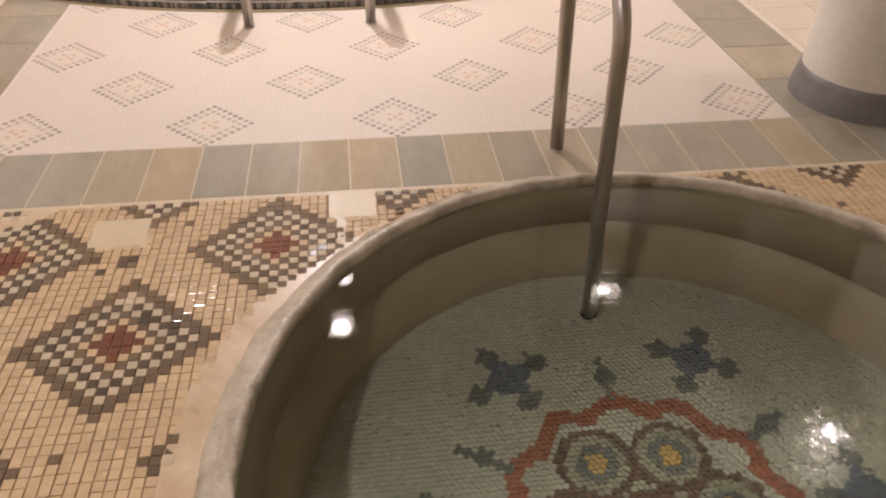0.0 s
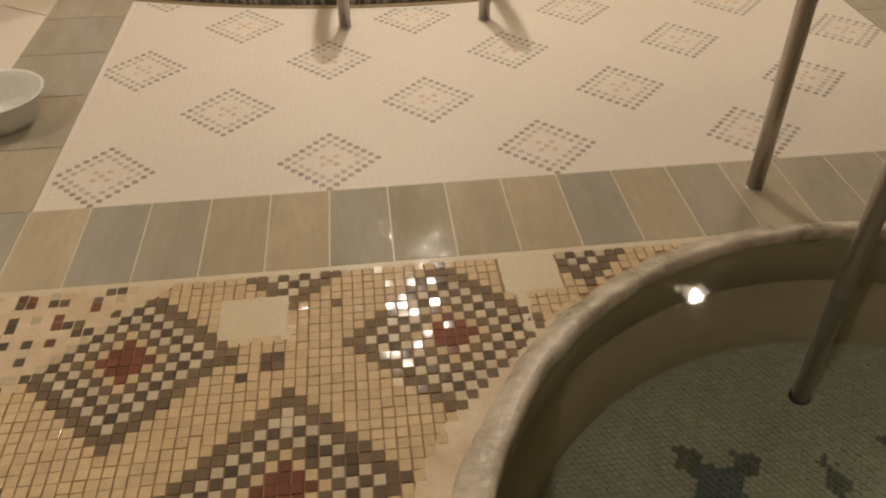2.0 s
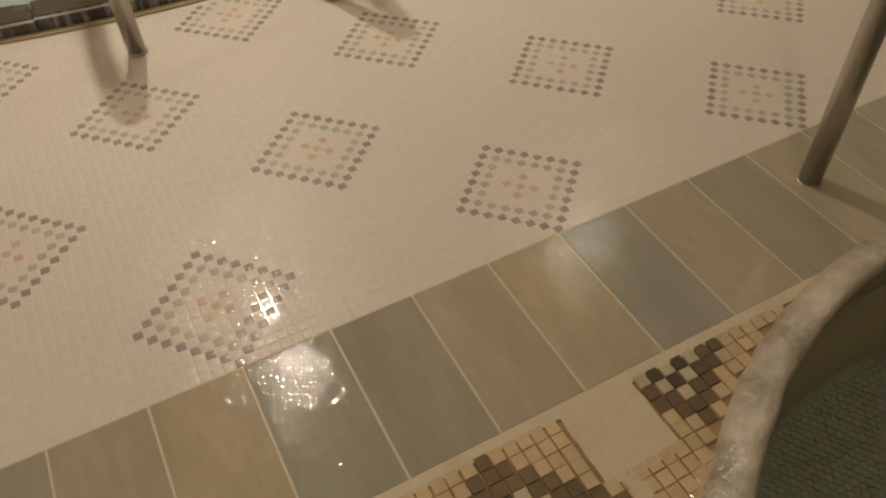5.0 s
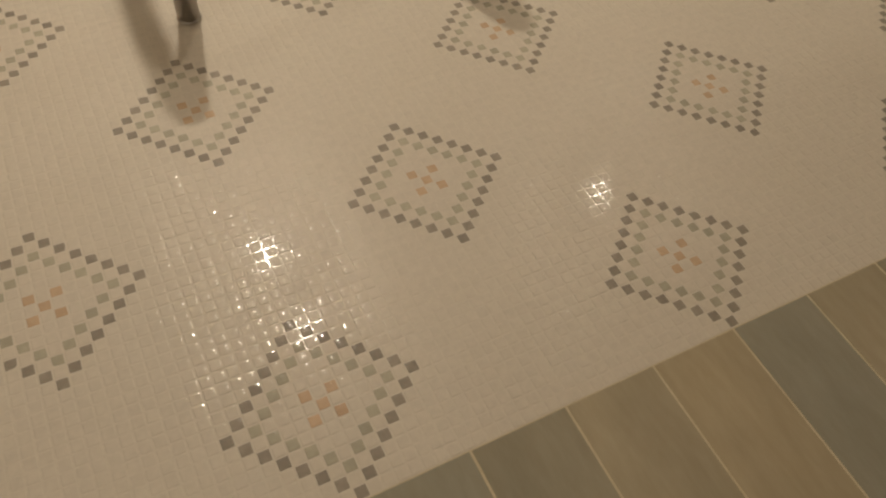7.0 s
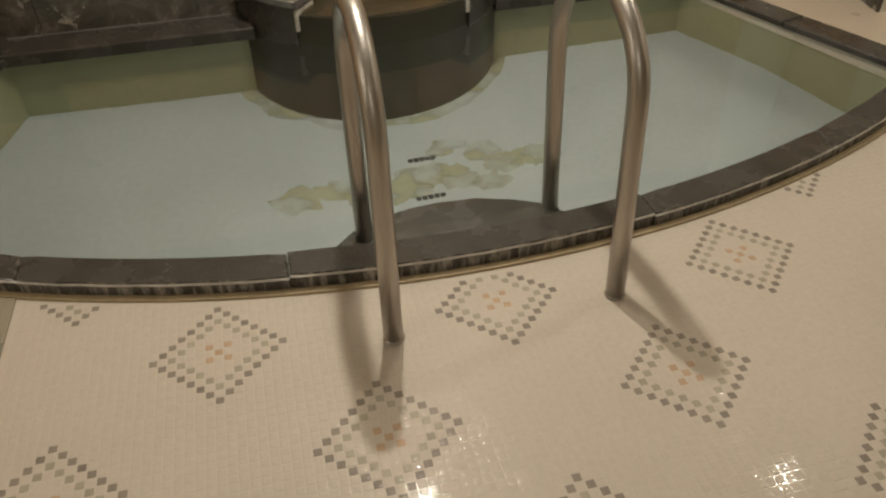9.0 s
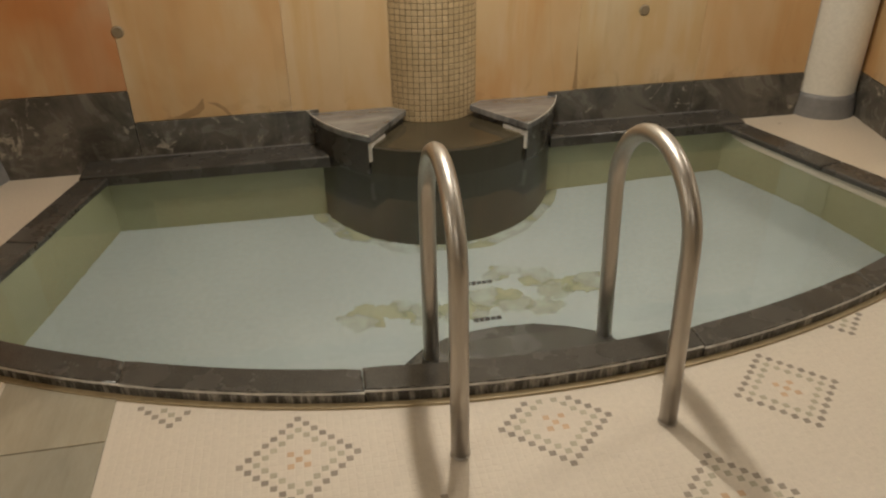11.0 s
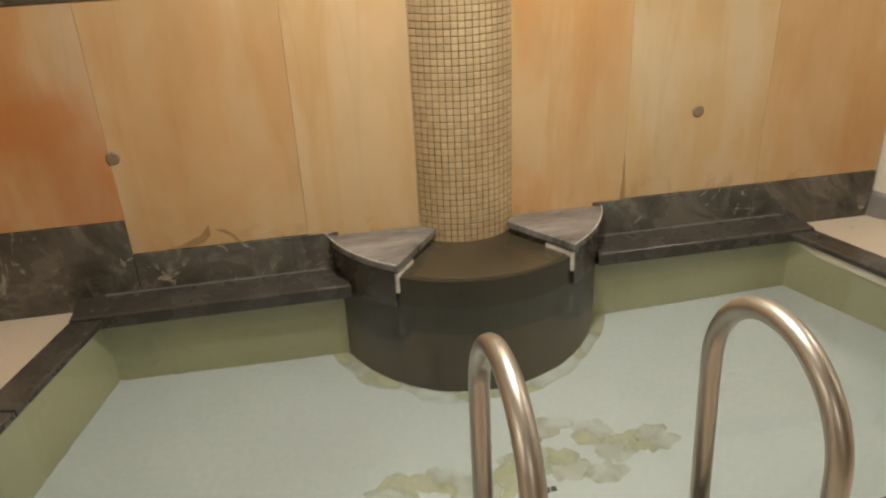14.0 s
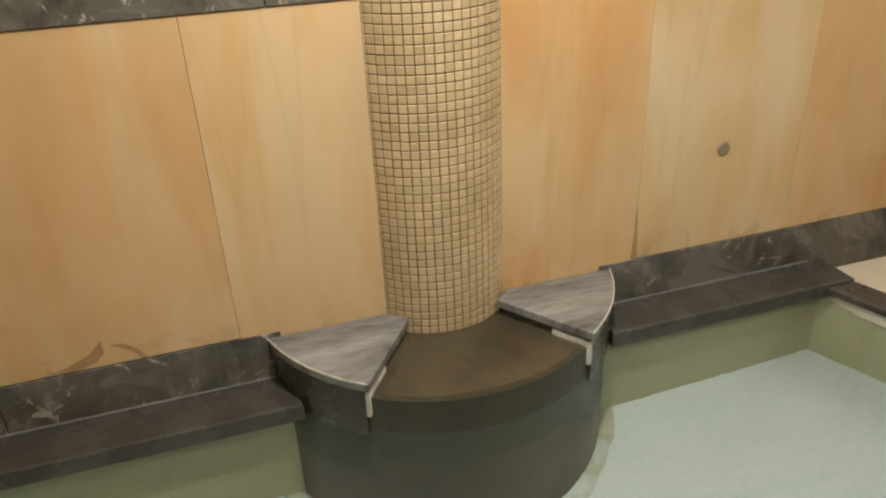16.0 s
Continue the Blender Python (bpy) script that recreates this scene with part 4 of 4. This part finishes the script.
# tones of the border tiles, west to east round the mosaic
TONES = {-5: "beige", -4: "blue", -3: "grey", -2: "buff", -1: "beige", 0: "blue", 1: "grey", 2: "buff", 3: "beige", 4: "blue", 5: "buff", 6: "grey", 7: "buff", 8: "grey"}
tone_rng = random.Random(4)
for i in range(-15, 22):
    x = -0.41 + SP * i
    if X0 < x - 0.01 and x + SP < X1:
        slab(strip_floor, x + J, x + SP - J, STRIP_Y0 + J, STRIP_Y1 - J, M["strip_" + TONES.get(i, tone_rng.choice(("beige", "buff", "grey", "blue")))])
for x0, x1 in ((-1.645, PANEL_X0), (PANEL_X1, 2.26)):
    y = STRIP_Y1
    while y < 4.75:
        top = min(y + 2 * SP, arc_y((x0 + x1) / 2, KO + 0.03) + 0.1)
        if top - y > 0.05:
            slab(strip_floor, x0 + J, x1 - J, y + J, top - J, M["strip_" + tone_rng.choice(("buff", "grey", "blue"))])
        y += 2 * SP


def outside_pool(x, y, margin):
    """True where a floor tile stays clear of the kerb."""
    if abs(x - KC[0]) < 2.0:
        return y < arc_y(x, KO + margin) or (y > 4.9 and not (-2.12 < x < 2.06))
    return True


# plain tiles beyond the strips and beside the pool
FP = 0.30
for i in range(int((X1 - X0) / FP)):
    for j in range(12):
        x0, y0 = X0 + i * FP, STRIP_Y1 + j * FP
        x1, y1 = x0 + FP, min(y0 + FP, WALL - 0.016)
        if y1 - y0 < 0.05 or (x1 > -1.645 and x0 < 2.26 and y0 < 4.6):
            continue
        if x0 < 2.2 and x1 > -2.2 and y0 >= 4.6:
            continue
        slab(white_floor, x0 + J, x1 - J, y0 + J, y1 - J, M["plain_floor"])
for pts in ([(-1.70, 6.12), (-2.0, 5.0), (-2.4, 4.6), (-2.4, 6.12)], [(1.60, 6.12), (2.29, 6.12), (2.29, 4.6), (1.95, 5.0)], [(-2.4, 4.75), (-1.65, 4.30), (-1.65, 4.60), (-1.96, 4.83), (-2.03, 5.0)], [(2.29, 4.75), (1.92, 5.0), (1.88, 4.80), (1.6, 4.62), (2.26, 4.4)]):
    bm = prism_bm(pts, -0.003, 0.001)
    part("floor_tile", bm, M["plain_floor"], white_floor)

P = 0.0225
DX, DY = -0.41, 3.0


def white_class(i, j):
    """Tile class on the white field: diamonds of 15 tiles, sixteen apart."""
    u, w = (i + 8) // 16, (j + 8) // 16
    best = 0
    for cu in (u - 1, u, u + 1):
        for cw in (w - 1, w, w + 1):
            if (cu + cw) % 2:
                continue
            d = abs(i - 16 * cu) + abs(j - 16 * cw)
            if d == 7:
                best = 1
            elif d == 5:
                best = 2
            elif d == 2 and abs(i - 16 * cu) == 1 or d == 0:
                best = 3
    return best


white_mats = [M["white_tile"], M["grey_tile"], M["green_tile"], M["orange_tile"]]
white_singles = [tile_mesh("tile", (0.0190, 0.0190), -0.006, -0.0028, mt, 0.00025, True) for mt in white_mats]
places, loose = [], 0
rng = random.Random(21)
for j in range(-8, 70):
    for i in range(-40, 104):
        x, y = DX + P * i, DY + P * j
        if not (PANEL_X0 + 0.01 < x < PANEL_X1 - 0.01 and STRIP_Y1 + 0.006 < y < arc_y(x, KO + 0.022) - 0.008):
            continue
        k = white_class(i, j)
        if k and -0.62 < x < 0.13 and 2.83 < y < 4.1 and loose < 290:
            ob = new("tile", white_singles[k])
            ob.parent = white_floor
            ob.matrix_basis = pose(x, y, rng.uniform(0.0, 0.0002), rng.uniform(-0.7, 0.7), rng.uniform(-0.7, 0.7), 0)
            loose += 1
            continue
        places.append((x, y, k))
joined_tiles("tiles", places, (0.0190, 0.0190), -0.006, -0.0028, white_mats, white_floor, "", 0.00005, 0.0002, 0.0003, True)

# tan mosaic round the tub
Q = 0.028
MX, MY = -0.505, 1.80
mosaic_mats = [M["cream_tile"], M["taupe_tile"], M["pale_tile"], M["dark_tile"], M["red_tile"]]
mosaic_singles = [tile_mesh("tile", (0.0248, 0.0268), -0.005, 0.0018, mt) for mt in mosaic_mats]
def mortar(x, y):
    """Width of the mortar band between the tub's rim and the mosaic."""
    a = math.degrees(math.atan2(y - RIM[1], x - RIM[0])) % 360
    return 0.004 + 0.07 * max(0.0, 1 - ((a - 165) / 26) ** 2) + 0.05 * max(0.0, 1 - ((a - 200) / 26) ** 2)


PATCHES = [(-0.675, -0.523, 2.232, 2.362), (0.062, 0.190, 2.318, 2.474)]
EXTRA = [(-0.562, 2.136), (-0.534, 2.136), (-0.562, 2.164), (-0.534, 2.164), (-0.62, 2.10), (-0.65, 2.16)]


def mosaic_class(i, j):
    u, w = round(i / 14), round(j / 14)
    for cu in (u - 1, u, u + 1):
        for cw in (w - 1, w, w + 1):
            if (cu + cw) % 2:
                continue
            d = abs(i - 14 * cu) + abs(j - 14 * cw)
            if d <= 9:
                return (4, 4, 4, 0, 1, 2, 3, 2, 1, 1)[d]
    return 0


places, loose = [], 0
for j in range(-121, 25):
    for i in range(-136, 144):
        x, y = MX + Q * i, MY + Q * j
        if not (X0 + 0.02 < x < X1 - 0.02 and Y0 + 0.02 < y < STRIP_Y0 - 0.009):
            continue
        if math.hypot(x - RIM[0], y - RIM[1]) < RIM_OUT + mortar(x, y):
            continue
        if any(a - 0.010 < x < b + 0.010 and c - 0.010 < y < d + 0.010 for a, b, c, d in PATCHES):
            continue
        k = mosaic_class(i, j)
        if any(abs(x - ex) < 0.014 and abs(y - ey) < 0.014 for ex, ey in EXTRA):
            k = 3
        if x + 0.98 * (2.475 - y) < -0.80 and y > 2.02 and abs(x + 0.897) + abs(y - 2.192) > 0.21:
            if rng.random() < 0.72:
                continue
            k = rng.choice((2, 3, 1, 3, 4, 2, 1, 3))
        elif rng.random() < 0.012:
            k = rng.choice((2, 1, 3))
        if -0.78 < x < 0.2 and 1.95 < y and k and loose < 295:
            ob = new("tile", mosaic_singles[k])
            ob.parent = mosaic_floor
            ob.matrix_basis = pose(x + rng.uniform(-0.0008, 0.0008), y + rng.uniform(-0.0008, 0.0008), rng.uniform(-0.0006, 0.0006), rng.uniform(-2, 2), rng.uniform(-2, 2), rng.uniform(-2, 2))
            loose += 1
            continue
        places.append((x + rng.uniform(-0.0008, 0.0008), y + rng.uniform(-0.0008, 0.0008), k))
joined_tiles("tiles", places, (0.0248, 0.0268), -0.005, 0.0018, mosaic_mats, mosaic_floor, "", 0.0007, 0.0006)


def worn_outline(a, b, c, d, wear=0.006):
    """A rectangle with uneven edges, counter-clockwise."""
    pts = []
    for (px, py), (qx, qy) in (((a, c), (b, c)), ((b, c), (b, d)), ((b, d), (a, d)), ((a, d), (a, c))):
        for i in range(8):
            x, y = px + (qx - px) * i / 8, py + (qy - py) * i / 8
            n = Vector((x * 40, y * 40, 0.0))
            pts.append((x + wear * noise.noise(n), y + wear * noise.noise(n + Vector((9, 0, 0)))))
    return pts


for a, b, c, d in PATCHES:
    part("patch", prism_bm(worn_outline(a - 0.014, b + 0.014, c - 0.014, min(d + 0.014, STRIP_Y0 - 0.002)), -0.004, 0.0012), M["patch"], mosaic_floor, "plain cream mortar patch")
part("patch", prism_bm(worn_outline(0.075, 0.105, 2.165, 2.31, 0.005), -0.004, 0.0017), M["patch"], mosaic_floor, "mortar-filled crack in the mosaic")
band = []
for i in range(61):
    a = radians(126 + 100 * i / 60)
    x, y = RIM[0] + RIM_OUT * math.cos(a), RIM[1] + RIM_OUT * math.sin(a)
    r = RIM_OUT + mortar(x, y) + 0.012 + 0.010 * noise.noise(Vector((x * 22, y * 22, 0)))
    band.append((RIM[0] + r * math.cos(a), RIM[1] + r * math.sin(a)))
inside = [(RIM[0] + (RIM_OUT - 0.02) * math.cos(radians(126 + 100 * i / 60)), RIM[1] + (RIM_OUT - 0.02) * math.sin(radians(126 + 100 * i / 60))) for i in range(61)]
part("patch", prism_bm(band + inside[::-1], -0.004, 0.0014), M["corner_marble"], mosaic_floor, "cream mortar band along the tub rim")
part("bead", box_bm(X0, X1, STRIP_Y0 - 0.024, STRIP_Y0 + 0.001, -0.004, 0.0010), M["strip_grout"], mosaic_floor, "pale grout line along the border tiles")
part("patch", prism_bm([(-1.9, 2.02), (-1.24, 2.02), (-0.81, 2.46), (-0.80, 2.474), (-1.9, 2.474)], -0.004, 0.0008), M["corner_marble"], mosaic_floor, "cream marble infill in the worn mosaic")
